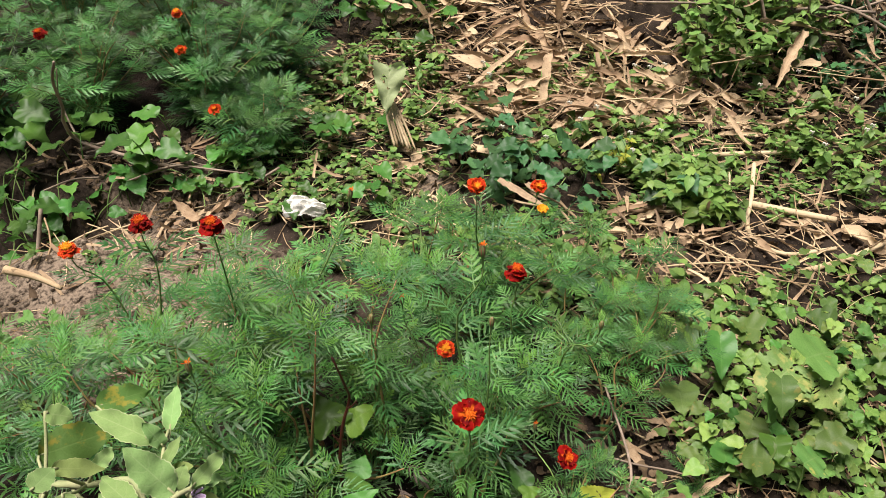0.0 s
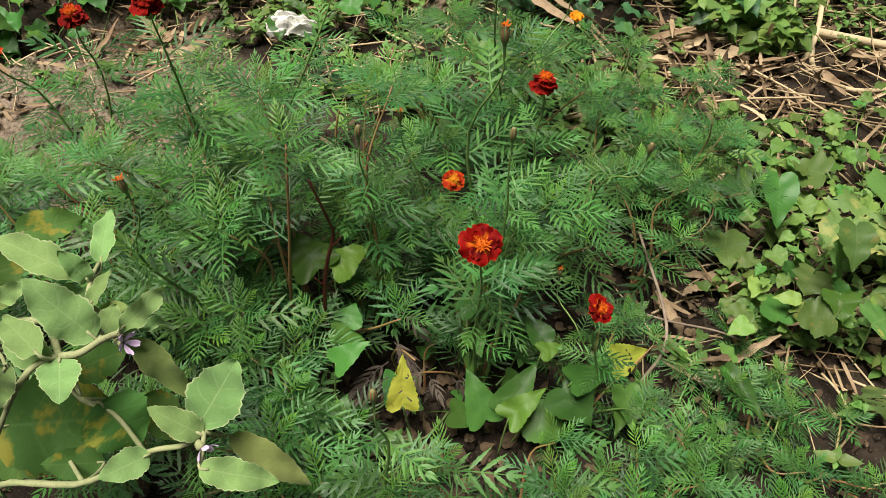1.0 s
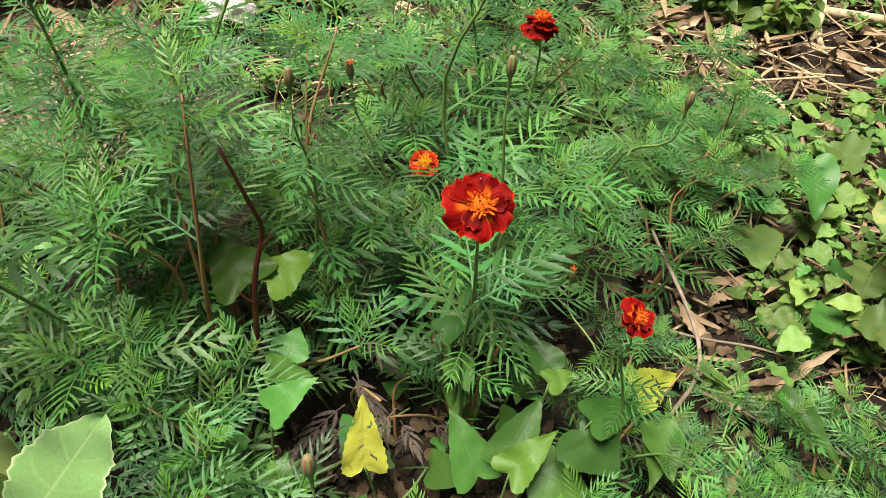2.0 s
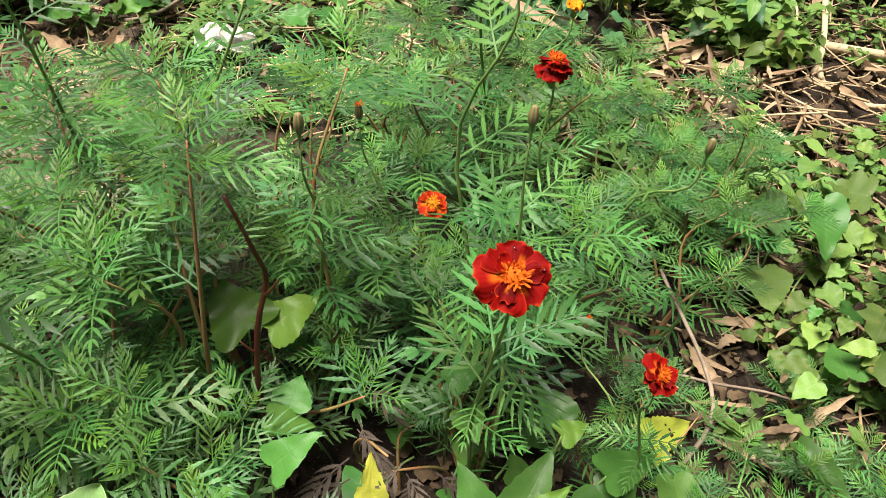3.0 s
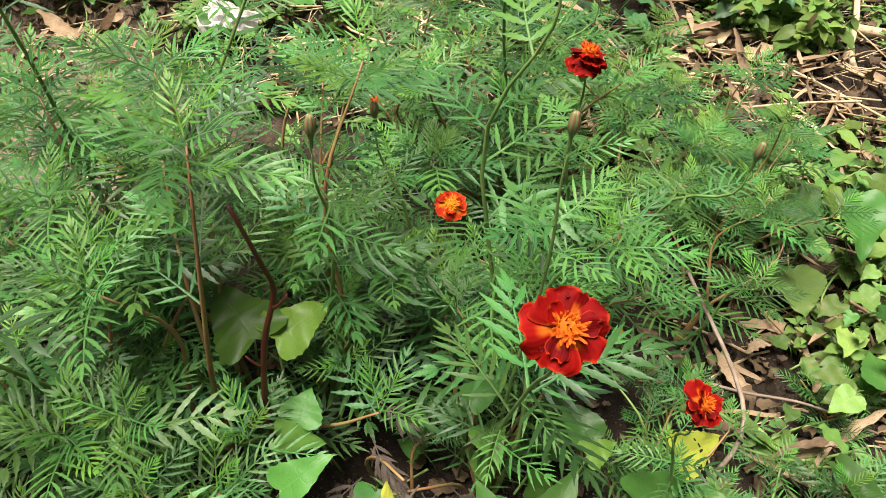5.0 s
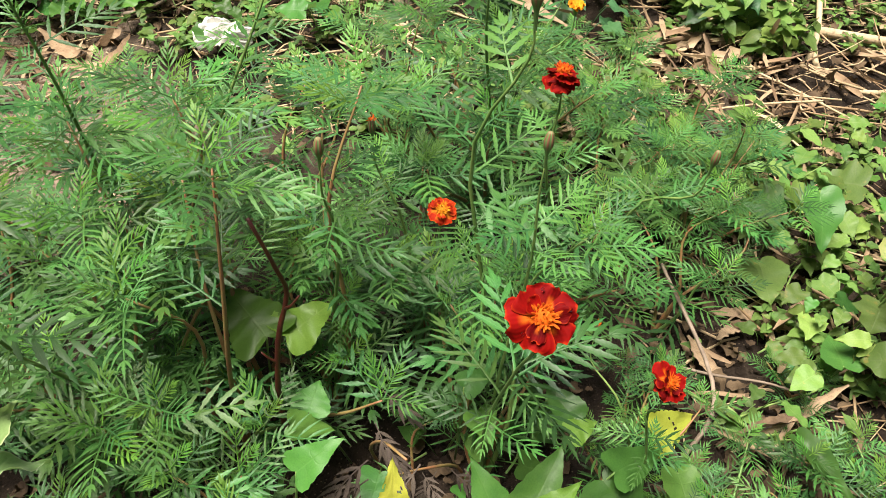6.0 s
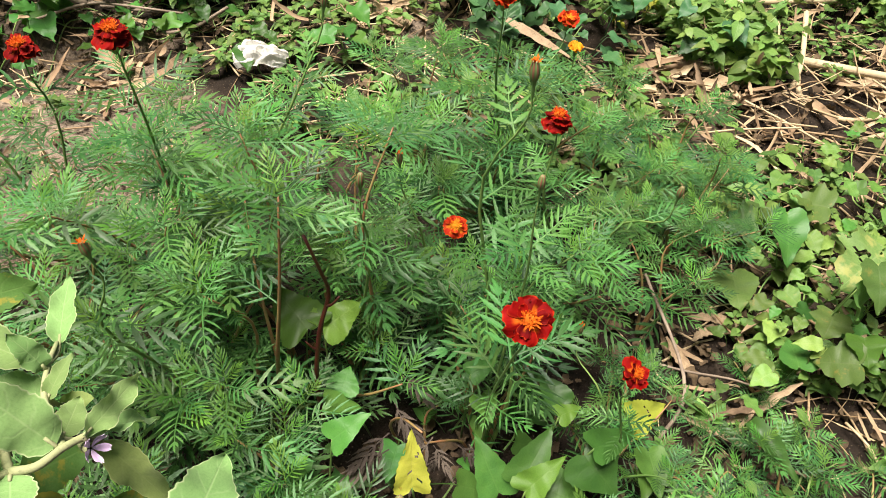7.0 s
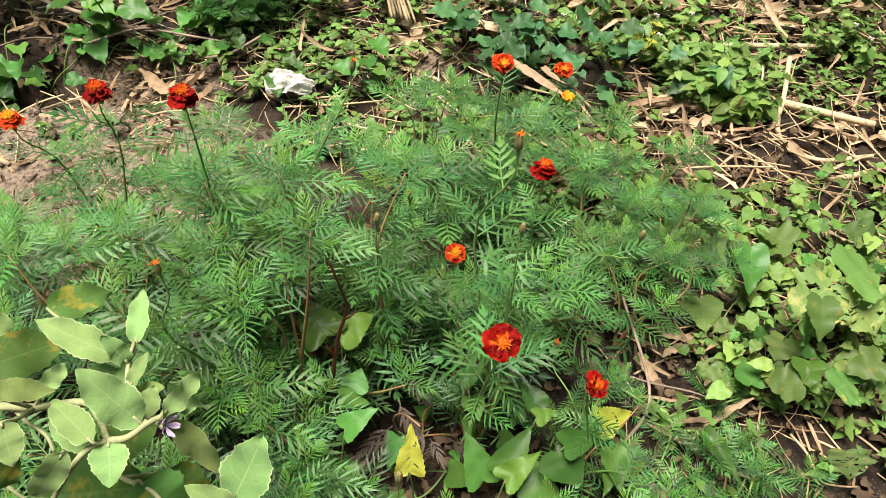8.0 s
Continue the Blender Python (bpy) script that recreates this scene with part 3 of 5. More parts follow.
def marigold(base, tips, size=1.0, label="", dense=1.0, reach=0.108, bare=0.2, joined=False):
    """A branching marigold; tips: (x, y, z, what), what: leaf, flower mesh call or bud."""
    bx, by = base
    root = Vector((bx, by, level(bx, by) - 0.01))
    plant = thing("marigold_plant", root, label or "bushy green marigold with feathery leaves rooted in soil", "flower plant", "marigolds in the bed")
    foliage = Shape()

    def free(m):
        return not any(in_view_gap(m @ Vector(q) + root) for q in ((0, 0.6, 0), (0, 0.95, -0.1), (0.3, 0.55, 0), (-0.3, 0.55, 0)))

    def put(kind, m):
        me = pick(kind)
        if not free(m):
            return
        if joined:
            foliage.add(*ARRAYS[me.name], m)
        else:
            part("leaf", me, plant, m)

    def rosette(tip):
        """The whorl of leaves at a shoot's end; shoots that would cover the flowers in view are left out."""
        whorl = []
        for i in range(9):
            ang = i * 2.4 + rnd(-0.3, 0.3)
            kind = TIP_FERN if i > 5 else FINE_FERN if i > 2 or RNG.random() < 0.5 else BROAD_FERN
            whorl.append((kind, turned(tip - root - Vector((0, 0, 0.004 * (8 - i))), (math.cos(ang), math.sin(ang), 0.02 + 0.13 * i), (0, -0.35, 1), (0.104 - 0.0075 * i) * size * rnd(0.85, 1.15))))
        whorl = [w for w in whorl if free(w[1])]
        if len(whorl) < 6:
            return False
        for kind, m in whorl:
            put(kind, m)
        return True

    for x, y, z, what in tips:
        tip = Vector((x, y, z))
        if not what and not rosette(tip):
            continue
        span = tip - root
        flat = Vector((span.x, span.y, 0))
        end = tip - Vector((0, 0, 0.055)) - flat * 0.06 if what else tip - Vector((0, 0, 0.016))
        a = root + flat * 0.22 + Vector((rnd(-0.02, 0.02), rnd(-0.02, 0.02), span.z * 0.38))
        b = root + flat * 0.66 + Vector((rnd(-0.03, 0.03), rnd(-0.03, 0.03), span.z * 0.74))
        pts = curve([root, a, b, end] + ([tip - Vector((0, 0, 0.012))] if what else []), 14)
        length = float(np.linalg.norm(np.diff(pts, axis=0), axis=1).sum())
        stem = Shape().add(*tube(pts - np.array(root), np.linspace(0.0048, 0.0011 if what else 0.0012, 14) * size * (0.7 if what else 1.0), 6))
        part("stem", stem.mesh("stem", RED_STEM if RNG.random() < (0.0 if what else 0.82) else GREEN_STEM), plant)
        stop = max(0.4, 0.9 - 0.13 / length) if what else 1.0
        nodes = max(3, int(length * dense / 0.074))
        side = rnd(0, 180)
        for i in range(nodes):
            k = bare + (stop - bare) * (i + rnd(0, 0.5)) / nodes
            s = k * 13
            p = pts[int(s)] * (1 - s % 1) + pts[min(13, int(s) + 1)] * (s % 1)
            side += 90 + rnd(-25, 25)
            late = (k - bare) / (1 - bare)
            ln = reach * size * (1.15 - 0.5 * late) * rnd(0.6, 1.2)
            for half in (0, 180):
                ang = radians(side + half + rnd(-20, 20))
                rise = rnd(-0.15, 0.3) + 0.45 * late
                d = (math.cos(ang), math.sin(ang), rise)
                kind = TIP_FERN if late > 0.86 else (FINE_FERN if RNG.random() < (0.3 if bx < -0.1 and by < 1.1 else 0.65) + 0.25 * late else BROAD_FERN)
                put(kind, turned(Vector(p) - root, d, (rnd(-0.25, 0.25), rnd(-0.55, 0.05), 1), ln))
                if RNG.random() < 0.12:
                    put(TIP_FERN, turned(Vector(p) - root, (d[0], d[1], rise + 0.7), (0, 0, 1), ln * 0.5))
        if what:
            what(plant, tip, tip - Vector(pts[-3]))
    if joined:
        tagged(part("foliage", foliage.mesh("foliage", MARI), plant), kind="stuff")
    return plant


def red(size=0.046, facing=(0, -0.5, 0.85), layers=((8, 0.0, -32), (7, 0.03, -20), (5, 0.06, -2)), mat=None, crest=True, label=""):
    return lambda plant, tip, along: flower(plant, tip, facing, size, mat or RED, layers, crest, label or "dark red marigold flower with orange streaks")


def budding(size=0.013, open_tip=True):
    return lambda plant, tip, along: bud(plant, tip, along, size, open_tip)


def leafy(x, y, spread, height, count):
    """Plain leafy branch tips round a plant's middle."""
    out = []
    for i in range(count):
        a, r = i * 2.4 + rnd(-0.5, 0.5), spread * math.sqrt((i + 0.6) / count) * rnd(0.8, 1.15)
        px, py = x + r * math.cos(a), y + r * math.sin(a)
        out.append((px, py, level(px, py) + height * rnd(0.72, 1.0) * (1 - 0.25 * r / spread), None))
    return out


SINGLE = ((6, 0.0, -4), (3, 0.05, 14))
marigold((0.06, 0.92), [(0.037, 0.687, 0.655, red(0.049, (0.03, -0.62, 0.78), SINGLE, label="velvety dark red single marigold with orange centre")), (0.082, 0.913, 0.62, budding(0.013, False))] + [(0.152, 0.955, 0.49, None)] + leafy(0.06, 0.94, 0.16, 0.38, 4), size=0.85, dense=0.85)
marigold((-0.02, 1.17), [(0.006, 1.129, 0.37, red(0.040, (0, -0.6, 0.8), SINGLE, FIRE)), (-0.082, 1.107, 0.51, budding())] + leafy(-0.04, 1.16, 0.18, 0.44, 7))
marigold((0.2, 1.2), [(0.15, 1.158, 0.559, red(0.054, (0.06, -0.02, 1.0)))] + [(0.30, 1.02, 0.52, budding(0.013, False))] + leafy(0.2, 1.18, 0.16, 0.36, 5), dense=0.8)
marigold((0.26, 0.88), [(0.22, 0.816, 0.397, red(0.044, (0.45, -0.35, 0.8), ((7, 0, -8), (5, 0.06, 15)))), (0.18, 0.935, 0.335, budding(0.011))] + leafy(0.28, 0.88, 0.13, 0.22, 4), size=0.7, dense=0.8)
marigold((-0.7, 1.32), [(-0.655, 1.285, 0.593, red(0.058, (0, -0.2, 0.97))), (-0.81, 1.252, 0.546, red(0.05, (0, -0.1, 0.98), mat=FIRE))] + leafy(-0.72, 1.28, 0.22, 0.42, 9), dense=0.9)
marigold((-0.42, 1.2), [(-0.415, 1.062, 0.733, red(0.052, (0.1, -0.15, 0.97))), (-0.184, 1.203, 0.699, budding(0.014))] + leafy(-0.43, 1.12, 0.2, 0.62, 7), dense=0.9)
marigold((0.1, 1.45), [(0.07, 1.273, 0.685, red(0.042, (0, -0.4, 0.9), ((9, 0, 20), (7, 0.07, 40)), FIRE)), (0.25, 1.613, 0.488, red(0.046, (0, -0.3, 0.95), ((9, 0, 20), (7, 0.07, 40)), FIRE)), (0.251, 1.518, 0.477, red(0.03, (0, -0.2, 0.98), ((8, 0, 30),), AMBER))] + leafy(0.1, 1.42, 0.2, 0.54, 8))
marigold((-0.42, 0.95), [(-0.426, 0.861, 0.565, budding(0.015))] + leafy(-0.4, 0.95, 0.2, 0.50, 9))
marigold((0.03, 1.02), [(0.066, 0.957, 0.734, budding(0.016))] + [(0.0, 0.985, 0.56, None)] + leafy(0.05, 1.06, 0.1, 0.37, 4), bare=0.3)
marigold((-0.16, 1.06), [(-0.129, 0.969, 0.578, budding(0.014, False))] + [(-0.09, 1.09, 0.6, None), (-0.15, 1.22, 0.5, None)] + leafy(-0.17, 1.08, 0.1, 0.42, 3), bare=0.3)
marigold((-0.25, 1.02), [(-0.433, 1.118, 0.54, None), (-0.3, 1.1, 0.58, None)] + leafy(-0.22, 1.0, 0.16, 0.40, 6), bare=0.3)
marigold((-0.28, 0.96), [(-0.222, 0.93, 0.61, None), (-0.335, 0.91, 0.46, None), (-0.30, 1.06, 0.5, None)], bare=0.35)
marigold((-0.24, 0.74), leafy(-0.26, 0.74, 0.14, 0.37, 8))
marigold((-0.08, 0.6), [(-0.078, 0.591, 0.50, budding(0.014, False))] + leafy(-0.1, 0.6, 0.14, 0.36, 6))
marigold((-0.04, 0.92), leafy(-0.03, 0.9, 0.08, 0.22, 4), size=0.75)
marigold((0.42, 0.85), leafy(0.42, 0.85, 0.13, 0.1, 5), size=0.65, bare=0.1)
marigold((0.3, 0.99), leafy(0.31, 1.0, 0.09, 0.17, 4), size=0.6)
marigold((0.56, 0.9), leafy(0.57, 0.9, 0.09, 0.08, 3), size=0.5, bare=0.1)
marigold((0.6, 1.06), leafy(0.6, 1.06, 0.07, 0.09, 3), size=0.5, bare=0.1)
marigold((0.68, 0.74), leafy(0.68, 0.74, 0.13, 0.1, 4), size=0.75, bare=0.05)
marigold((0.12, 0.62), leafy(0.12, 0.62, 0.14, 0.31, 7), size=0.85)
marigold((0.34, 0.66), leafy(0.36, 0.66, 0.14, 0.24, 6), size=0.85)
marigold((-0.25, 1.36), leafy(-0.25, 1.36, 0.2, 0.44, 6), dense=0.75)
marigold((-0.62, 1.02), leafy(-0.64, 1.02, 0.2, 0.52, 9), dense=0.75)
marigold((-0.88, 1.08), leafy(-0.88, 1.08, 0.2, 0.42, 7), dense=0.75)
marigold((0.4, 1.2), leafy(0.42, 1.24, 0.15, 0.33, 4), size=0.8, dense=0.75, bare=0.3)
marigold((0.36, 1.45), leafy(0.38, 1.42, 0.16, 0.3, 6), size=0.8)
marigold((0.55, 0.82), leafy(0.56, 0.82, 0.14, 0.15, 5), size=0.7)
marigold((-0.55, 0.72), leafy(-0.55, 0.74, 0.16, 0.34, 7))
marigold((0.5, 0.7), leafy(0.5, 0.68, 0.11, 0.1, 3), size=0.85, bare=0.05, dense=0.7)
marigold((0.62, 0.64), leafy(0.62, 0.64, 0.12, 0.1, 3), size=0.85, bare=0.05, dense=0.7)
marigold((-0.82, 0.82), leafy(-0.82, 0.84, 0.2, 0.32, 7))
marigold((-1.05, 1.2), leafy(-1.03, 1.2, 0.2, 0.36, 8), dense=0.8)
marigold((0.2, 0.52), leafy(0.2, 0.54, 0.13, 0.3, 6), size=0.9)
marigold((-0.16, 0.5), leafy(-0.16, 0.53, 0.13, 0.3, 6), size=0.9)
marigold((0.48, 1.36), leafy(0.48, 1.36, 0.16, 0.36, 7), size=0.8, bare=0.3)
marigold((0.52, 1.56), leafy(0.52, 1.56, 0.15, 0.33, 6), size=0.75, dense=0.85, bare=0.3)
marigold((0.36, 1.66), leafy(0.36, 1.66, 0.15, 0.36, 6), size=0.75, dense=0.85, bare=0.3)
marigold((-0.05, 1.62), leafy(-0.05, 1.62, 0.18, 0.42, 7), size=0.9)
marigold((-0.5, 1.45), leafy(-0.5, 1.45, 0.22, 0.36, 7), size=0.9, dense=0.85)


# ---- second marigold bush behind the hollow ----
def back_marigold(x, y, height, spread, extra=()):
    marigold((x, y), list(extra) + leafy(x, y, spread, height, 18), label="tall dark green marigold with feathery leaves behind a hollow", dense=1.5, reach=0.135, bare=0.14, joined=True)


back_marigold(-1.35, 2.6, 0.5, 0.3, [(-1.435, 2.5, 0.61, red(0.055, (0, -0.4, 0.9)))])
back_marigold(-0.92, 2.62, 0.5, 0.28, [(-0.95, 2.52, 0.535, red(0.046, (0, -0.3, 0.9), ((9, 0, 20), (7, 0.07, 40)), FIRE)), (-0.95, 2.55, 0.665, red(0.046, (0, -0.3, 0.9), mat=FIRE))])
back_marigold(-1.75, 2.5, 0.5, 0.3)
back_marigold(-2.1, 2.55, 0.5, 0.3)
back_marigold(-1.55, 2.95, 0.6, 0.3)
back_marigold(-1.1, 2.95, 0.6, 0.3)
back_marigold(-0.7, 2.85, 0.42, 0.26)
back_marigold(-2.0, 3.0, 0.65, 0.3)
back_marigold(-0.68, 2.4, 0.30, 0.2, [(-0.76, 2.2, 0.445, red(0.045, (0, -0.3, 0.9), ((9, 0, 20), (7, 0.07, 40)), FIRE))])
back_marigold(-1.3, 3.4, 0.7, 0.34)
back_marigold(-0.75, 3.35, 0.5, 0.3)
back_marigold(-1.85, 3.5, 0.7, 0.34)


# ---- broad leaves on stalks ----
def leaf_to(plant, base, tip, width, sort, across, up=(0, -0.35, 1), label="", stalk=True):
    """One leaf from its base to its tip, with a stalk down to the soil."""
    b, t = Vector(base), Vector(tip)
    ln = (t - b).length
    m = turned(b - plant.location, t - b, up, 1.0) @ Matrix.Diagonal((width / across, ln, ln, 1))
    part("leaf", pick(sort), plant, m, label)
    if stalk:
        fx, fy = b.x + rnd(-0.05, 0.05), b.y + rnd(-0.02, 0.06)
        foot = Vector((fx, fy, level(fx, fy)))
        pts = curve([b, b.lerp(foot, 0.4) + Vector((0, 0, 0.01)), foot], 6)
        part("leaf_stalk", Shape().add(*tube(pts - np.array(plant.location), np.linspace(0.0014, 0.002, 6), 5)).mesh("leaf_stalk", GREEN_STEM), plant)


HEART_BARE = set_of("leaf", CORDATE, HEART, 4, fine=20, wave=0.03)
TRI_BARE = set_of("leaf", TRIANGLE, HEART, 4, fine=20, wave=0.02)
LIME_BARE = set_of("leaf", TRIANGLE, LIME, 3, fine=24, wave=0.06)
YELLOW_BARE = set_of("leaf", TRIANGLE, YELLOW, 2, fine=30, holes=5, wave=0.03)
BLUE_BARE = set_of("leaf", CORDATE, BLUE, 3, wave=0.04)
VINE_BARE = set_of("leaf", LOBED, VINE, 4, fine=20, wave=0.05) + set_of("leaf", CORDATE, VINE, 2, fine=20, wave=0.05)
OLD_BARE = set_of("leaf", LOBED, VINE_OLD, 3, fine=34, holes=16, wave=0.07)
KINDS = {"heart": (HEART_BARE, 0.9), "tri": (TRI_BARE, 0.8), "lime": (LIME_BARE, 0.8), "yellow": (YELLOW_BARE, 0.8), "blue": (BLUE_BARE, 0.9), "vine": (VINE_BARE, 1.0), "old": (OLD_BARE, 1.04)}

sweet_potatoes = [thing("sweet_potato_vine", (x, y, level(x, y)), "green sweet potato vine with pointed leaves under the marigolds", "vine", "sweet potato vines") for x, y in ((-0.2, 0.86), (0.08, 0.84), (0.28, 0.87))]


def low_leaf(base, tip, width, sort):
    home = min(sweet_potatoes, key=lambda o: (o.location.xy - Vector(base).xy).length)
    leaf_to(home, base, tip, width, *KINDS[sort], up=(0.1, -0.8, 0.8) if sort == "yellow" else (0, -0.35, 1), label="yellowing pointed leaf" if sort == "yellow" else "")


low_leaf((0.07, 0.81, 0.1), (0.036, 0.876, 0.16), 0.067, "tri")
low_leaf((0.105, 0.817, 0.12), (0.158, 0.886, 0.17), 0.065, "tri")
low_leaf((0.107, 0.796, 0.13), (0.164, 0.824, 0.18), 0.053, "lime")
low_leaf((-0.065, 0.747, 0.24), (-0.065, 0.792, 0.31), 0.049, "yellow")
low_leaf((-0.177, 0.822, 0.24), (-0.128, 0.839, 0.28), 0.049, "tri")
low_leaf((-0.225, 0.99, 0.28), (-0.285, 1.06, 0.31), 0.085, "lime")
low_leaf((-0.2, 0.99, 0.28), (-0.14, 1.045, 0.29), 0.07, "lime")
low_leaf((0.024, 0.917, 0.26), (0.067, 0.938, 0.27), 0.037, "tri")
low_leaf((0.161, 0.881, 0.2), (0.2, 0.9, 0.2), 0.036, "lime")
low_leaf((0.169, 0.905, 0.2), (0.135, 0.95, 0.22), 0.047, "heart")
low_leaf((0.044, 0.919, 0.2), (0.058, 0.872, 0.2), 0.044, "heart")
low_leaf((0.211, 0.837, 0.18), (0.294, 0.881, 0.16), 0.054, "tri")
low_leaf((0.199, 0.837, 0.16), (0.246, 0.781, 0.14), 0.097, "heart")
low_leaf((0.315, 0.864, 0.12), (0.317, 0.785, 0.12), 0.056, "heart")
low_leaf((-0.243, 0.822, 0.2), (-0.272, 0.769, 0.16), 0.078, "tri")
low_leaf((-0.172, 0.916, 0.22), (-0.16, 0.952, 0.24), 0.053, "heart")
low_leaf((0.148, 0.813, 0.1), (0.218, 0.782, 0.1), 0.077, "heart")
low_leaf((-0.163, 0.735, 0.22), (-0.152, 0.768, 0.24), 0.032, "heart")
low_leaf((0.308, 0.937, 0.1), (0.386, 0.965, 0.1), 0.066, "yellow")
low_leaf((-0.279, 0.809, 0.18), (-0.276, 0.773, 0.16), 0.073, "heart")
low_leaf((0.184, 0.707, 0.2), (0.243, 0.739, 0.18), 0.037, "tri")
low_leaf((0.322, 0.859, 0.1), (0.292, 0.785, 0.12), 0.046, "heart")
low_leaf((-0.193, 0.897, 0.22), (-0.137, 0.902, 0.2), 0.039, "tri")

# rain drops on the big flower
drop_k = Nodes("water")
drop_k.put(drop_k.bsdf.inputs["Transmission Weight"], 1.0)
drop_k.put(drop_k.bsdf.inputs["Roughness"], 0.02)
drop_k.put(drop_k.bsdf.inputs["IOR"], 1.33)
DROP = Shape().add(*lathe([(0.0, 0.0), (0.02, 0.0), (0.026, 0.01), (0.021, 0.022), (0.0, 0.028)], 10)).mesh("water_drop", drop_k.mat)
big_flower = [o for o in scene.objects if o.name.startswith("flower_head")][0]
for x, y in ((0.33, 0.12), (-0.3, 0.2), (0.2, -0.3)):
    part("water_drop", DROP, big_flower, pose(x, y, 0.06), "clear water drop")

# a bent, dark red dead stem among the marigolds
dead = thing("dead_plant", (-0.2, 0.93, level(-0.2, 0.93)), "bent dark red dead plant stem among marigold leaves", "plant")
part("stem", Shape().add(*tube(curve([(0.0, 0.01, -0.02), (-0.01, 0.0, 0.2), (0.004, 0.0, 0.34), (0.022, 0.01, 0.41), (0.018, 0.0, 0.46), (0.002, -0.006, 0.535)], 16), np.linspace(0.0044, 0.0019, 16) * (1 + 0.12 * (np.arange(16) % 3 == 0)), 7)).mesh("stem", DARK_STEM), dead)
for z, dx in ((0.30, -0.016), (0.395, 0.018)):
    part("side_shoot", Shape().add(*tube(curve([(0.008 if z < 0.35 else 0.02, 0.003, z), (dx + 0.01, -0.004, z + 0.012), (dx * 1.6 + 0.01, -0.006, z + 0.03)], 5), np.linspace(0.0025, 0.001, 5), 5)).mesh("side_shoot", DARK_STEM), dead)
withered = thing("withered_branch", (-0.08, 0.93, level(-0.08, 0.93)), "withered marigold branch with drooping brown leaves", "branch")
part("stem", Shape().add(*tube(curve([(0, 0.02, -0.01), (-0.02, 0, 0.1), (0.0, -0.05, 0.2), (0.03, -0.1, 0.24)], 10), np.linspace(0.003, 0.0016, 10), 5)).mesh("stem", RED_STEM), withered)
for i in range(6):
    part("leaf", pick(DEAD_FERN), withered, turned((rnd(-0.03, 0.05), rnd(-0.1, 0.0), 0.15 + 0.018 * i), (rnd(-0.5, 0.5), rnd(-0.8, -0.2), rnd(-0.5, 0.2)), (0, -0.4, 1), rnd(0.06, 0.09)))

withered_2 = thing("withered_branch", (0.02, 0.9, level(0.02, 0.9)), "withered marigold branch with drooping brown leaves", "branch")
part("stem", Shape().add(*tube(curve([(0.02, 0.03, -0.01), (0.0, 0.01, 0.08), (-0.04, -0.03, 0.15), (-0.09, -0.05, 0.17)], 10), np.linspace(0.003, 0.0014, 10), 5)).mesh("stem", RED_STEM), withered_2)
for i in range(5):
    part("leaf", pick(DEAD_FERN), withered_2, turned((0.01 - 0.02 * i, 0.0 - 0.01 * i, 0.09 + 0.016 * i), (rnd(-0.5, 0.5), rnd(-0.8, -0.2), rnd(-0.6, 0.1)), (0, -0.4, 1), rnd(0.05, 0.08)))

# ---- eggplant ----
eggplant = thing("eggplant_plant", (-0.64, 0.6, level(-0.64, 0.6)), "pale green felted eggplant with wavy leaves and thick stems", "vegetable plant")


def egg_stem(points, r0, r1):
    p = curve(points, 4 * len(points)) - np.array(eggplant.location)
    part("stem", Shape().add(*tube(p, np.linspace(0.85 * r0, 0.85 * r1, len(p)), 8)).mesh("stem", EGG_STEM), eggplant)


EGG_JOINTS = [(-0.583, 0.649, 0.536), (-0.527, 0.658, 0.533), (-0.469, 0.668, 0.533), (-0.414, 0.603, 0.555), (-0.378, 0.627, 0.553), (-0.365, 0.644, 0.546), (-0.427, 0.698, 0.532), (-0.439, 0.739, 0.528), (-0.453, 0.562, 0.539), (-0.492, 0.539, 0.474), (-0.346, 0.562, 0.424), (-0.277, 0.579, 0.446), (-0.416, 0.598, 0.479), (-0.425, 0.541, 0.386), (-0.61, 0.63, 0.42)]
# Direction to the camera; eggplant leaves face it and are placed from its view.
TO_EYE = Vector((0.36, -0.48, 0.8))


def egg_leaf(base, tip, width, sort, lean):
    """A leaf on its own stalk; lean tips it to one side of its length."""
    b, t = Vector(base), Vector(tip)
    side = (t - b).normalized().cross(TO_EYE)
    leaf_to(eggplant, base, tip, width, sort, 0.62, TO_EYE + side * lean, "yellowing leaf with shade painted into its green" if sort is EGG_DARK_SET else "", stalk=False)
    home = min(EGG_JOINTS, key=lambda q: (Vector(q) - b).length)
    p = curve([home, Vector(home).lerp(b, 0.6) + Vector((0, 0, -0.006)), b, b.lerp(t, 0.12)], 8) - np.array(eggplant.location)
    part("leaf_stalk", Shape().add(*tube(p, np.linspace(0.0030, 0.0016, 8), 6)).mesh("leaf_stalk", EGG_STEM), eggplant)


egg_stem([(-0.64, 0.6, -0.01), (-0.65, 0.62, 0.25), EGG_JOINTS[14], EGG_JOINTS[0], EGG_JOINTS[1], EGG_JOINTS[2], (-0.437, 0.636, 0.548), EGG_JOINTS[3]], 0.0078, 0.0050)
egg_stem([EGG_JOINTS[3], (-0.393, 0.608, 0.555), EGG_JOINTS[4], EGG_JOINTS[5]], 0.0052, 0.0040)
egg_stem([EGG_JOINTS[4], (-0.409, 0.67, 0.531), EGG_JOINTS[6], EGG_JOINTS[7], (-0.446, 0.775, 0.518)], 0.0046, 0.0030)
egg_stem([EGG_JOINTS[3], (-0.432, 0.586, 0.56), EGG_JOINTS[8], EGG_JOINTS[9]], 0.0050, 0.0032)
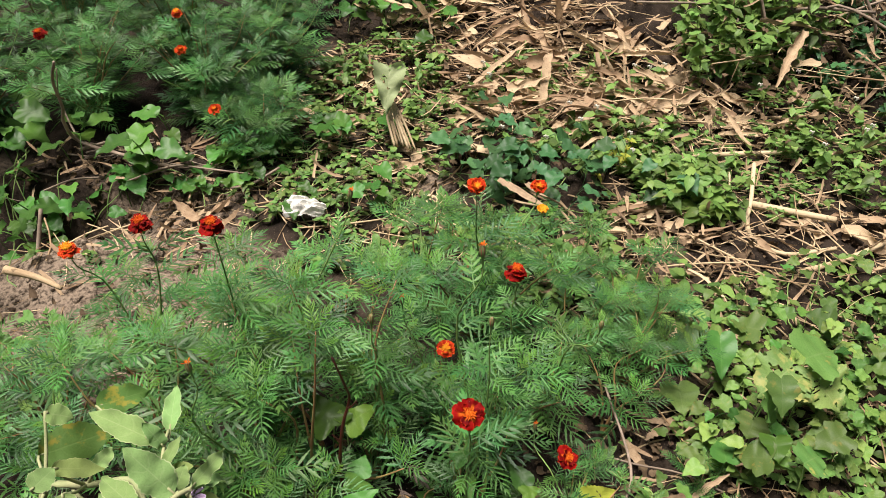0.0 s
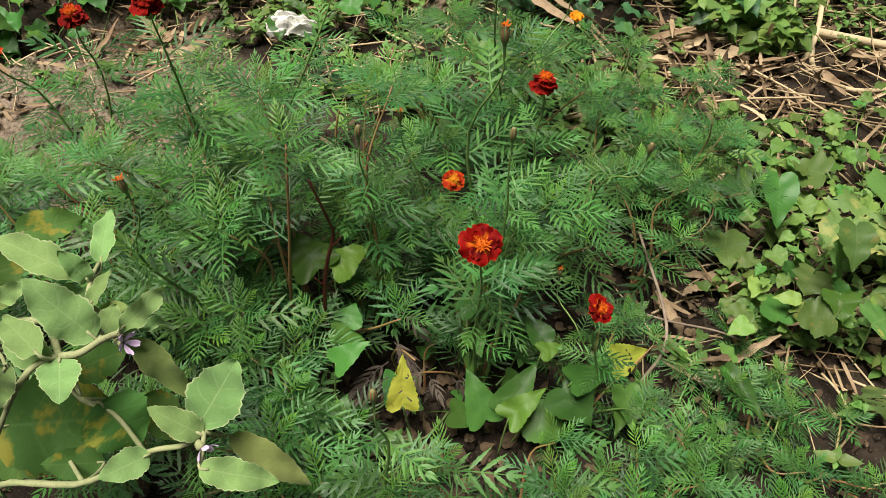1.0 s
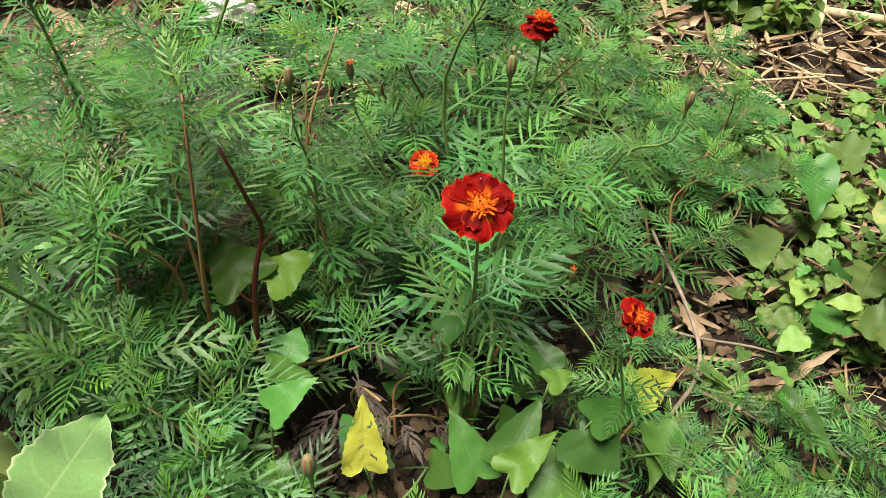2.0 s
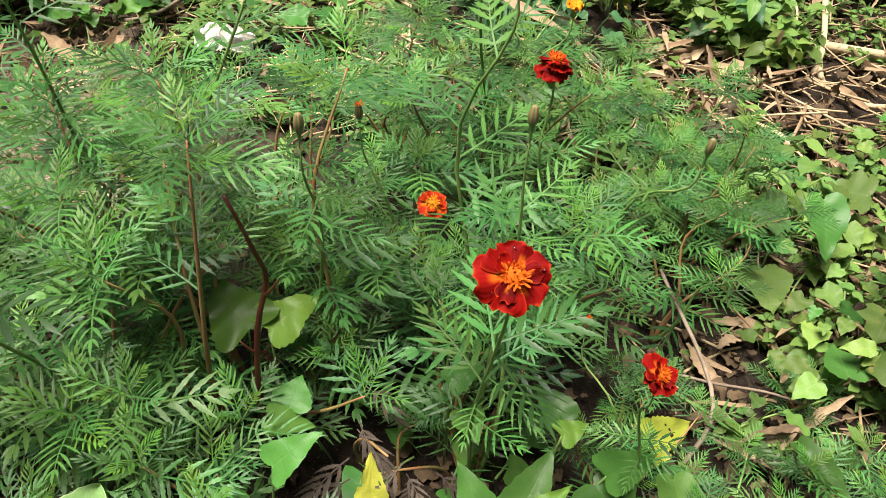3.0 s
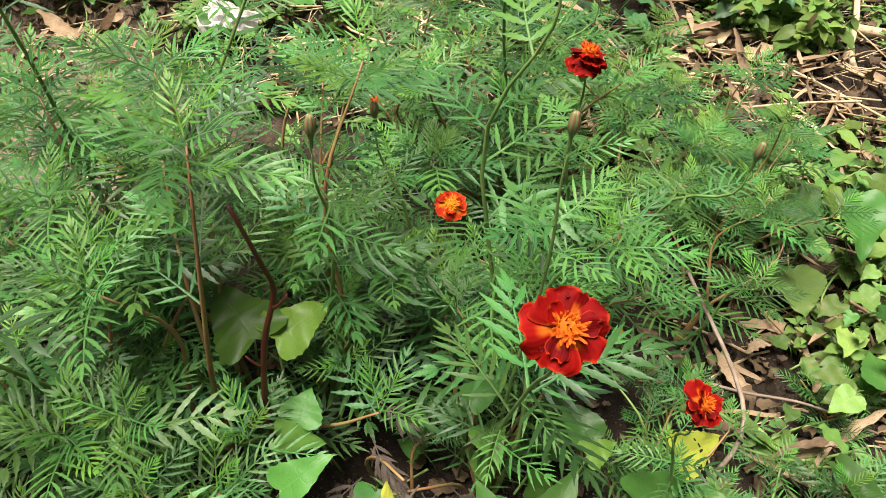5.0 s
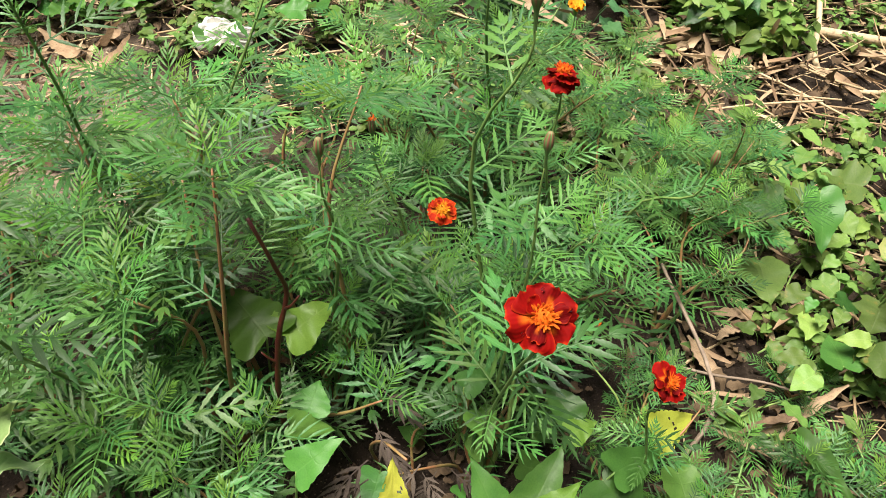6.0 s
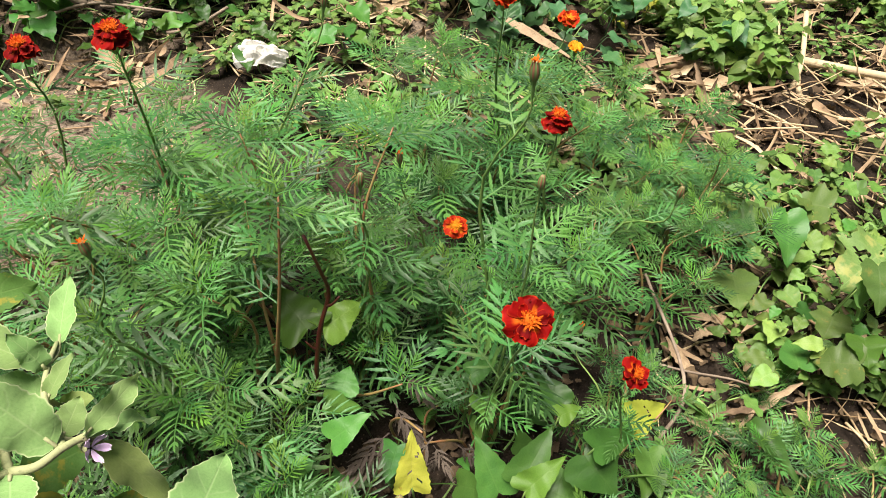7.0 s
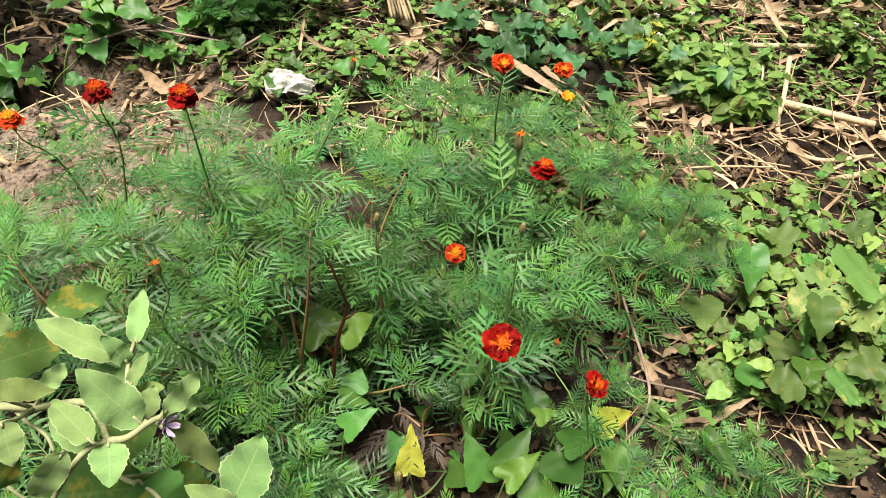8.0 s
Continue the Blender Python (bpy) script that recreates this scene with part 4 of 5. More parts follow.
egg_stem([(-0.64, 0.6, -0.01), (-0.6, 0.56, 0.2), (-0.532, 0.54, 0.375), EGG_JOINTS[13], EGG_JOINTS[10], (-0.3, 0.567, 0.435), EGG_JOINTS[11]], 0.0065, 0.0032)
egg_stem([EGG_JOINTS[10], (-0.379, 0.588, 0.465), EGG_JOINTS[12], (-0.433, 0.61, 0.518)], 0.0036, 0.0026)
egg_stem([(-0.55, 0.656, 0.532), (-0.533, 0.643, 0.527), (-0.503, 0.626, 0.525), (-0.488, 0.608, 0.519)], 0.0032, 0.0022)
egg_leaf((-0.444, 0.775, 0.517), (-0.451, 0.849, 0.555), 0.03, EGG_SET, -0.25)
egg_leaf((-0.447, 0.727, 0.549), (-0.547, 0.75, 0.599), 0.043, EGG_SET, 0)
egg_leaf((-0.437, 0.73, 0.533), (-0.452, 0.731, 0.583), 0.028, EGG_SET, 0.2)
egg_leaf((-0.384, 0.628, 0.556), (-0.443, 0.646, 0.63), 0.052, EGG_SET, -0.1)
egg_leaf((-0.421, 0.589, 0.575), (-0.494, 0.648, 0.573), 0.037, EGG_SET, 0.15)
egg_leaf((-0.411, 0.599, 0.557), (-0.395, 0.553, 0.555), 0.043, EGG_SET, 0)
egg_leaf((-0.363, 0.638, 0.554), (-0.331, 0.717, 0.545), 0.028, EGG_SET, 0.5)
egg_leaf((-0.365, 0.64, 0.55), (-0.32, 0.711, 0.499), 0.022, EGG_SET, -0.7)
egg_leaf((-0.424, 0.695, 0.529), (-0.411, 0.737, 0.553), 0.019, EGG_SET, -0.3)
egg_leaf((-0.36, 0.65, 0.529), (-0.305, 0.629, 0.433), 0.034, EGG_LIME_SET, 0.2)
egg_leaf((-0.433, 0.708, 0.503), (-0.496, 0.732, 0.525), 0.036, EGG_SET, 0)
egg_leaf((-0.421, 0.704, 0.508), (-0.386, 0.704, 0.518), 0.022, EGG_LIME_SET, 0)
egg_leaf((-0.396, 0.654, 0.527), (-0.392, 0.7, 0.531), 0.03, EGG_SET, 0.1)
egg_leaf((-0.285, 0.582, 0.45), (-0.26, 0.689, 0.444), 0.069, EGG_SET, 0)
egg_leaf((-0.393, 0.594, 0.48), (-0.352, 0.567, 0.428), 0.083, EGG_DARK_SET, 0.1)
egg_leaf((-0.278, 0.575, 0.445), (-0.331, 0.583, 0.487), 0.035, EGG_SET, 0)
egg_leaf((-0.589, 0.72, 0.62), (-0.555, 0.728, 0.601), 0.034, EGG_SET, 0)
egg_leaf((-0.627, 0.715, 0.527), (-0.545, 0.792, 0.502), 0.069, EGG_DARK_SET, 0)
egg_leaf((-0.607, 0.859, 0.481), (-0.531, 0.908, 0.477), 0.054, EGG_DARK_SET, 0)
egg_leaf((-0.548, 0.636, 0.6), (-0.49, 0.662, 0.567), 0.03, EGG_LIME_SET, -0.2)
egg_leaf((-0.516, 0.666, 0.558), (-0.496, 0.715, 0.554), 0.025, EGG_SET, 0.3)
egg_leaf((-0.442, 0.612, 0.524), (-0.504, 0.644, 0.537), 0.039, EGG_SET, 0.2)
egg_leaf((-0.441, 0.57, 0.587), (-0.482, 0.532, 0.527), 0.035, EGG_SET, -0.3)
egg_leaf((-0.521, 0.603, 0.588), (-0.505, 0.566, 0.557), 0.038, EGG_SET, 0)
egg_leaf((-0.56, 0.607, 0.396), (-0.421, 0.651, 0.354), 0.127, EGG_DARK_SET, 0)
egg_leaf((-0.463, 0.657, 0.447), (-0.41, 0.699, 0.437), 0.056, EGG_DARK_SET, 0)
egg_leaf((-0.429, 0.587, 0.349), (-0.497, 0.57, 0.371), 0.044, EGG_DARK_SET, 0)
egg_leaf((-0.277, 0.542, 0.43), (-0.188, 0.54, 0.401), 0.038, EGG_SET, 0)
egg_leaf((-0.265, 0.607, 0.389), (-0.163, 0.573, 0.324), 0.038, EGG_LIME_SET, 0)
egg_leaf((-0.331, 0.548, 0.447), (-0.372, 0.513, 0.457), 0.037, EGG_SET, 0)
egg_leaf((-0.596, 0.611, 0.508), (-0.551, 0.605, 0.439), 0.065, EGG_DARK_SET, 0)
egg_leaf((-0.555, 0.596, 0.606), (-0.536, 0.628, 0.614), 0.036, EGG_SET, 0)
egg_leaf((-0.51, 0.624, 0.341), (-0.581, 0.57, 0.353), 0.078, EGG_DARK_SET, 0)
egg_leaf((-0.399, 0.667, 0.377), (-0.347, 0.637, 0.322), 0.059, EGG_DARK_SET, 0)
EGG_PETAL = [petal_shape(0.55, 0.13, 120 + i, cup=0.5).mesh("petal", PURPLE) for i in range(2)]
EGG_CALYX = Shape().add(*lathe([(0.04, -0.5), (0.14, -0.3), (0.2, -0.05), (0.14, 0.02)])).mesh("flower_head", EGG_STEM)
for at, facing in (((-0.362, 0.637, 0.536), (0.85, -0.35, 0.25)), ((-0.278, 0.564, 0.436), (0.6, -0.5, -0.3))):
    head = part("flower_head", EGG_CALYX, eggplant, turned(Vector(at) - eggplant.location, Vector(facing).cross(Vector((0.3, 1, 0.1))), facing, 0.031), "nodding eggplant flower with pale calyx")
    for i in range(5):
        part("petal", EGG_PETAL[i % 2], head, pose(0, 0, 0, 0, 0, i * 72) @ pose(0, 0, 0, 22 + 10 * (i % 3), 0, 0), "pale purple petal")

# ---- broad-leaved vine on the open side of the bed ----
right_vine = thing("broadleaf_vine", (0.8, 1.15, level(0.8, 1.15)), "sprawling vine with large pale green, partly yellowed leaves", "vine", "broad-leaved vines")


def vine_leaf(base, tip, width, sort):
    leaf_to(right_vine, base, tip, width, *KINDS[sort], label="large yellowing leaf with holes" if sort == "old" else "")


vine_leaf((0.834, 1.225, 0.22), (0.727, 1.149, 0.2), 0.150, "old")
vine_leaf((0.87, 1.211, 0.21), (0.929, 1.128, 0.18), 0.170, "old")
vine_leaf((0.857, 1.223, 0.25), (0.965, 1.273, 0.24), 0.158, "vine")
vine_leaf((0.758, 1.135, 0.27), (0.746, 1.056, 0.24), 0.077, "vine")
vine_leaf((0.719, 1.106, 0.24), (0.77, 1.1, 0.14), 0.073, "vine")
vine_leaf((0.707, 1.354, 0.2), (0.698, 1.258, 0.14), 0.078, "heart")
vine_leaf((0.599, 1.281, 0.1), (0.596, 1.195, 0.08), 0.11, "vine")
vine_leaf((0.913, 1.076, 0.15), (0.835, 1.051, 0.14), 0.083, "vine")
vine_leaf((0.721, 1.011, 0.15), (0.661, 1.045, 0.12), 0.098, "vine")
vine_leaf((0.74, 1.054, 0.17), (0.733, 0.998, 0.15), 0.072, "lime")
vine_leaf((0.801, 1.015, 0.13), (0.861, 1.045, 0.13), 0.095, "vine")
vine_leaf((0.727, 1.128, 0.15), (0.701, 1.09, 0.12), 0.081, "vine")
vine_leaf((0.644, 1.044, 0.1), (0.656, 1.118, 0.1), 0.073, "heart")
vine_leaf((0.8, 0.902, 0.08), (0.8, 0.853, 0.06), 0.106, "old")
vine_leaf((0.666, 1.384, 0.15), (0.606, 1.391, 0.15), 0.101, "vine")
vine_leaf((1.063, 1.466, 0.15), (0.997, 1.494, 0.16), 0.098, "vine")
vine_leaf((0.85, 1.434, 0.15), (0.784, 1.482, 0.14), 0.116, "vine")
vine_leaf((0.505, 0.906, 0.12), (0.56, 0.813, 0.1), 0.036, "heart")


def grow(plant, far, me, m):
    """A leaf as a part of its own, or, on plants far back, within the joined foliage."""
    if far is None:
        part("leaf", me, plant, m)
    else:
        far.add(*ARRAYS[me.name], m)


def creeper(x, y, turn, length, sort, leaf, height, label, group, spacing=0.036):
    """A vine along the soil with leaves on upright stalks."""
    plant = thing("creeping_vine", (x, y, level(x, y)), label, "vine", group)
    far = Shape() if y > 2.6 else None
    pts, a, px, py = [], radians(turn), x, y
    for i in range(8):
        pts.append((px, py, level(px, py) + 0.015 + rnd(0, 0.03)))
        a += rnd(-0.5, 0.5)
        px, py = px + length / 7 * math.cos(a), py + length / 7 * math.sin(a)
    p = curve(pts, 24)
    part("stem", Shape().add(*tube(p - np.array(plant.location), 0.002, 5)).mesh("stem", GREEN_STEM), plant)
    for i in range(int(length / spacing)):
        q = p[int(rnd(0, 23.9))]
        up = rnd(0.35, 1.0) * height
        ang = rnd(0, 6.28)
        b = Vector(q) + Vector((0.5 * up * math.cos(ang), 0.5 * up * math.sin(ang), up))
        s = leaf * rnd(0.5, 1.35)
        ang += rnd(-1.3, 1.3)
        grow(plant, far, pick(sort), turned(b - plant.location, (math.cos(ang), math.sin(ang) - 0.3, rnd(-0.5, 0.25)), (rnd(-0.35, 0.35), rnd(-0.6, 0.1), 1), s))
    if far:
        tagged(part("foliage", far.mesh("foliage", sort[0].materials[0]), plant), kind="stuff")


def weed(x, y, height, sort, leaf, label, group, pairs=5, stems=3, blossom=False):
    """An upright weed with opposite leaves."""
    root = Vector((x, y, level(x, y) - 0.005))
    plant = thing("weed", root, label, "weed", group)
    far = Shape() if y > 2.35 else None
    for s in range(stems):
        a = s * 6.28 / stems + rnd(-0.6, 0.6)
        tip = Vector((math.cos(a), math.sin(a), 0)) * height * rnd(0.25, 0.7) + Vector((0, 0, height * rnd(0.7, 1.05)))
        p = curve([(0, 0, 0), tip * 0.5 + Vector((rnd(-0.01, 0.01), rnd(-0.01, 0.01), height * 0.1)), tip], 10)
        part("stem", Shape().add(*tube(p, np.linspace(0.0022, 0.001, 10), 5)).mesh("stem", GREEN_STEM), plant)
        side = rnd(0, 180)
        for i in range(pairs):
            k = 0.25 + 0.75 * (i + 0.5) / pairs
            q = p[min(9, int(k * 9.5))]
            side += 90
            for half in (0, 180):
                ang = radians(side + half + rnd(-25, 25))
                grow(plant, far, pick(sort), turned(q, (math.cos(ang), math.sin(ang), rnd(-0.7, 0.5)), (rnd(-0.4, 0.4), rnd(-0.6, 0.2), 1), leaf * (1.15 - 0.5 * abs(k - 0.55)) * rnd(0.55, 1.25)))
        if blossom:
            part("blossom", BLOSSOM, plant, Matrix.Translation(Vector(p[-1]) + Vector((0, 0, 0.012))), "small white flower cluster")
    if far:
        tagged(part("foliage", far.mesh("foliage", sort[0].materials[0]), plant), kind="stuff")


def blossom_mesh():
    g, shape = np.random.default_rng(3), Shape()
    for i in range(9):
        c = g.uniform(-0.008, 0.008, 3)
        v, f, t = lathe([(0.0, -0.003), (0.003, -0.001), (0.0026, 0.002), (0.0, 0.003)], 6)
        shape.add(v + c, f, t)
    return shape.mesh("blossom", WHITE_PETAL)


BLOSSOM = blossom_mesh()


def scatter(cx, cy, rx, ry, count, gap=0.05):
    out = []
    for _ in range(count * 20):
        a, r = rnd(0, 6.28), math.sqrt(RNG.random())
        p = (cx + rx * r * math.cos(a), cy + ry * r * math.sin(a))
        if all((p[0] - q[0]) ** 2 + (p[1] - q[1]) ** 2 > gap * gap for q in out):
            out.append(p)
        if len(out) == count:
            break
    return out


VINES, WEEDS = "broad-leaved vines", "weeds round the bed"
for x, y in scatter(0.03, 0.86, 0.2, 0.1, 3, 0.08):
    creeper(x, y, rnd(0, 360), 0.22, TRI_SET, 0.05, 0.08, "green sweet potato runner under the marigolds", "sweet potato vines", 0.03)
for x, y in scatter(1.0, 1.19, 0.32, 0.35, 19, 0.09):
    creeper(x, y, rnd(0, 360), 0.45, MIXED_SET, 0.042, 0.09, "pale green creeping vine with broad leaves over soil", VINES, 0.03)
for x, y in scatter(1.15, 1.48, 0.34, 0.15, 8, 0.11):
    creeper(x, y, rnd(0, 360), 0.45, MIXED_SET, 0.042, 0.09, "pale green creeping vine with broad leaves over straw", VINES, 0.034)
for x, y in scatter(1.35, 1.15, 0.25, 0.35, 7, 0.12):
    creeper(x, y, rnd(0, 360), 0.5, MIXED_SET, 0.05, 0.10, "pale green creeping vine with broad leaves over soil", VINES)
for x, y in scatter(0.88, 1.16, 0.24, 0.2, 12, 0.09):
    weed(x, y, 0.09, LIME_WEED_SET, 0.032, "light green seedling among the vine leaves", WEEDS, 3, 2)
for x, y in scatter(0.62, 1.55, 0.16, 0.16, 5, 0.08):
    weed(x, y, 0.16, WEED_SET, 0.05, "leafy green weed at the edge of the marigolds", WEEDS, 4)
for x, y in scatter(0.78, 2.32, 0.22, 0.18, 7, 0.12):
    weed(x, y, 0.16, WEED_SET, 0.048, "bright green weed with pointed leaves among straw", WEEDS, 5)
for x, y in scatter(1.35, 1.68, 0.25, 0.1, 7, 0.09):
    weed(x, y, 0.1, LIME_WEED_SET, 0.036, "light green low weed between straw stalks", WEEDS, 4, 2)
for x, y in scatter(0.9, 2.02, 0.07, 0.05, 3, 0.05):
    weed(x, y, 0.15, LIME_WEED_SET, 0.055, "bright green weed with broad pointed leaves", WEEDS, 4)
for x, y in scatter(0.85, 2.1, 0.13, 0.09, 5, 0.07):
    weed(x, y, 0.18, WEED_SET, 0.05, "bright green weed with pointed leaves among straw", WEEDS, 5)
for x, y in scatter(1.5, 2.4, 0.35, 0.32, 9, 0.14):
    weed(x, y, 0.18, WEED_SET, 0.047, "green weed with pointed leaves among straw", WEEDS, 5, blossom=RNG.random() < 0.4)
for x, y in scatter(0.5, 2.62, 0.42, 0.4, 15, 0.12):
    weed(x, y, 0.15, WEED_SET, 0.05, "small green weed growing through dry husks", WEEDS, 4, blossom=RNG.random() < 0.4)
for x, y in scatter(1.25, 2.9, 0.28, 0.2, 13, 0.09):
    weed(x, y, 0.36, WEED_SET, 0.062, "tall light green weed on the bank", WEEDS, 8)
for x, y in scatter(1.8, 2.7, 0.25, 0.4, 8, 0.14):
    weed(x, y, 0.22, BLUE_SET, 0.06, "dark green weed under the bank", WEEDS, 4)
for x, y in scatter(0.3, 2.2, 0.26, 0.16, 11, 0.08):
    creeper(x, y, rnd(0, 360), 0.3, BLUE_SET, 0.062, 0.2, "bluish green creeping vine behind the marigolds", VINES, 0.035)
for x, y in scatter(-0.42, 2.3, 0.26, 0.18, 8, 0.1):
    creeper(x, y, rnd(0, 360), 0.35, HEART_SET, 0.06, 0.12, "green creeping vine with heart leaves on soil", VINES, 0.05)
for x, y in scatter(-0.25, 2.75, 0.28, 0.4, 14, 0.11):
    weed(x, y, 0.14, WEED_SET, 0.04, "low green weed among dry stalks", WEEDS, 4)
for x, y in scatter(-0.25, 3.35, 0.35, 0.22, 9, 0.1):
    creeper(x, y, rnd(0, 360), 0.4, HEART_SET, 0.095, 0.2, "broad green leafy vine at the back of the plot", VINES, 0.05)
for x, y in scatter(-1.36, 2.06, 0.22, 0.16, 10, 0.08):
    creeper(x, y, rnd(0, 360), 0.35, HEART_SET, 0.085, 0.24, "green heart-leaved vine over a dark hollow", VINES, 0.04)
for x, y in scatter(-1.0, 2.18, 0.3, 0.08, 5, 0.1):
    creeper(x, y, rnd(-30, 30), 0.3, HEART_SET, 0.055, 0.08, "green heart-leaved vine beside fallen twigs", VINES, 0.04)
for x, y in scatter(-1.18, 1.42, 0.14, 0.16, 5, 0.08):
    creeper(x, y, rnd(0, 360), 0.3, VINE_SET, 0.06, 0.16, "pale green vine at the edge of the bed", VINES, 0.04)
for x, y in scatter(0.25, 1.85, 0.45, 0.12, 8, 0.1):
    weed(x, y, 0.14, WEED_SET, 0.04, "low green weed behind the marigolds", WEEDS, 4)
for x, y in scatter(0.55, 1.0, 0.1, 0.2, 4, 0.1):
    weed(x, y, 0.07, WEED_SET, 0.03, "tiny green weed on bare soil", WEEDS, 3, 2)


for x, y in ((0.55, 2.24), (0.62, 2.27)):
    weed(x, y, 0.15, YELLOW_SET, 0.026, "yellowing weed among dry husks", WEEDS, 4)


# ---- dry matter ----
def ribbon(length, width, bend, curl, twist, seed, n=9, ragged=0.12):
    """A dry corn leaf: a long strip that rolls and twists."""
    g = np.random.default_rng(seed)
    rows, p, a = [], np.zeros(3), 0.0
    wob = g.uniform(-0.5, 0.5)
    for i in range(n):
        k = i / (n - 1)
        w = width * (0.45 + 0.55 * math.sin(math.pi * min(1.0, 0.18 + k * 0.95)) ** 0.6) * (1 - 0.35 * max(0.0, k - 0.85) / 0.15)
        tw = twist * k + 0.3 * math.sin(5 * k + seed)
        ac = np.array([math.cos(tw), 0, math.sin(tw)])
        nr = np.array([-math.sin(tw), 0, math.cos(tw)])
        row = []
        for s in (-1, -0.5, 0, 0.5, 1):
            edge = 1 + (g.uniform(-ragged, ragged) if abs(s) == 1 else 0)
            row.append(p + ac * s * w * edge * math.cos(0.8 * curl * abs(s)) + nr * w * (curl * s * s * 0.8 + 0.06 * g.uniform(-1, 1)))
        rows.append(row)
        a += bend / n + g.uniform(-0.12, 0.12)
        p = p + np.array([wob * length / n * 0.3, math.cos(a) * length / n, math.sin(a) * length / n])
    return strip(rows)


HUSKS = [Shape().add(*ribbon(1.0, 0.04 + 0.018 * (i % 4), -0.7 + 0.17 * i, 0.2 + 0.2 * (i % 4), rnd(-0.8, 0.8), 200 + i, 15, 0.3)) for i in range(9)]
HUSK_MESHES = [h.mesh("dry_corn_leaf", HUSK) for h in HUSKS]
BROWN_HUSK = dry_mat("brown_husk", (0.34, 0.25, 0.155), (0.13, 0.085, 0.052), 0.85, 70, 0.06)
BROWN_HUSKS = [h.mesh("dry_corn_leaf", BROWN_HUSK) for h in HUSKS]


def husk(x, y, lift, turn, pitch, length, label="dry tan corn leaf curled on the ground", wide=1.0, me=None):
    ob = new("dry_corn_leaf", me or pick(HUSK_MESHES))
    ob.matrix_basis = Matrix.Translation((x, y, level(x, y) + lift)) @ pose(0, 0, 0, 0, 0, turn) @ pose(0, 0, 0, pitch, rnd(-25, 25), 0) @ Matrix.Diagonal((length * wide, length, length, 1))
    return tagged(ob, label, "dry leaf", "dry corn leaves")


def stalk(points, r0, r1=None, label="pale dry straw stalk lying on the litter", name="straw_stalk", mat=None, sides=6, category="straw", group="loose straw stalks"):
    p = curve(points, max(6, 4 * len(points)))
    c = Vector(points[0])
    ob = new(name, Shape().add(*tube(p - np.array(c), np.linspace(r0, r1 or r0 * 0.8, len(p)), sides)).mesh(name, mat or STRAW))
    ob.location = c
    return tagged(ob, label, category, group)


PALE_STRAW = dry_mat("pale_stalk", (0.56, 0.45, 0.28), (0.40, 0.30, 0.17), 0.7)
stalk([(1.109, 2.244, 0.22), (1.04, 2.049, 0.14), (0.954, 1.95, 0.08), (0.831, 1.812, 0.03)], 0.0083, mat=PALE_STRAW)
stalk([(0.611, 1.988, 0.05), (0.857, 1.755, 0.035)], 0.0124, mat=PALE_STRAW)
stalk([(0.851, 1.743, 0.04), (1.058, 1.789, 0.06), (1.243, 1.81, 0.1), (1.434, 1.892, 0.12)], 0.0108, mat=PALE_STRAW)
stalk([(0.967, 1.981, 0.09), (1.008, 1.829, 0.05)], 0.0096, mat=PALE_STRAW)
stalk([(1.059, 2.081, 0.15), (1.294, 1.965, 0.16)], 0.0138, mat=PALE_STRAW)
stalk([(1.036, 2.047, 0.13), (1.026, 1.954, 0.1), (1.1, 1.857, 0.1), (1.259, 1.86, 0.12)], 0.0083, mat=PALE_STRAW)
stalk([(0.914, 1.741, 0.03), (1.126, 1.76, 0.06)], 0.0083, mat=PALE_STRAW)
stalk([(0.82, 2.337, 0.2), (1.282, 2.334, 0.22)], 0.0108, mat=PALE_STRAW)
stalk([(0.605, 1.979, 0.07), (0.674, 1.863, 0.05), (0.777, 1.803, 0.05), (0.862, 1.751, 0.04)], 0.011, mat=PALE_STRAW)
stalk([(-1.281, 2.262, 0.3), (-1.34, 2.33, 0.42), (-1.30, 2.30, 0.55)], 0.004, 0.002, "forked grey twig beside the hollow", "twig", TWIG, 7, "twig", "fallen twigs")
stalk([(-1.029, 1.819, 0.75), (-1.13, 1.96, 0.64), (-1.205, 2.097, 0.5), (-1.265, 2.18, 0.41), (-1.281, 2.262, 0.3), (-1.13, 2.25, 0.25), (-0.968, 2.223, 0.22)], 0.0040, 0.0075, "bent grey twig leaning over the hollow", "twig", TWIG, 7, "twig", "fallen twigs")
stalk([(-1.309, 2.295, 0.25), (-1.191, 2.386, 0.25), (-1.1, 2.458, 0.25)], 0.006, 0.005, "short grey twig on the soil", "twig", TWIG, 7, "twig", "fallen twigs")
stalk([(-1.284, 1.833, 0.12), (-1.259, 1.89, 0.25)], 0.007, 0.006, "broken grey stub in the soil", "twig", TWIG, 7, "twig", "fallen twigs")
stalk([(-1.16, 1.505, 0.30), (-1.079, 1.498, 0.28), (-1.008, 1.475, 0.26)], 0.012, 0.006, "pale dry stem among green leaves")
stalk([(-0.99, 1.344, 0.1), (-0.788, 1.353, 0.2)], 0.005, 0.005, "thin brown twig under the marigolds", "twig", TWIG, 6, "twig", "fallen twigs")
stalk([(0.375, 1.045, 0.07), (0.415, 1.02, 0.06), (0.469, 0.988, 0.045), (0.515, 0.952, 0.03)], 0.0034, 0.0028, "pale green stem lying across bare soil", "runner", GREEN_STEM, 7, "stem")
stalk([(0.40, 1.075, 0.07), (0.455, 1.065, 0.06), (0.551, 1.049, 0.05), (0.64, 1.005, 0.04)], 0.0026, 0.002, "thin brown stem across bare soil", "runner", TWIG, 6, "stem")
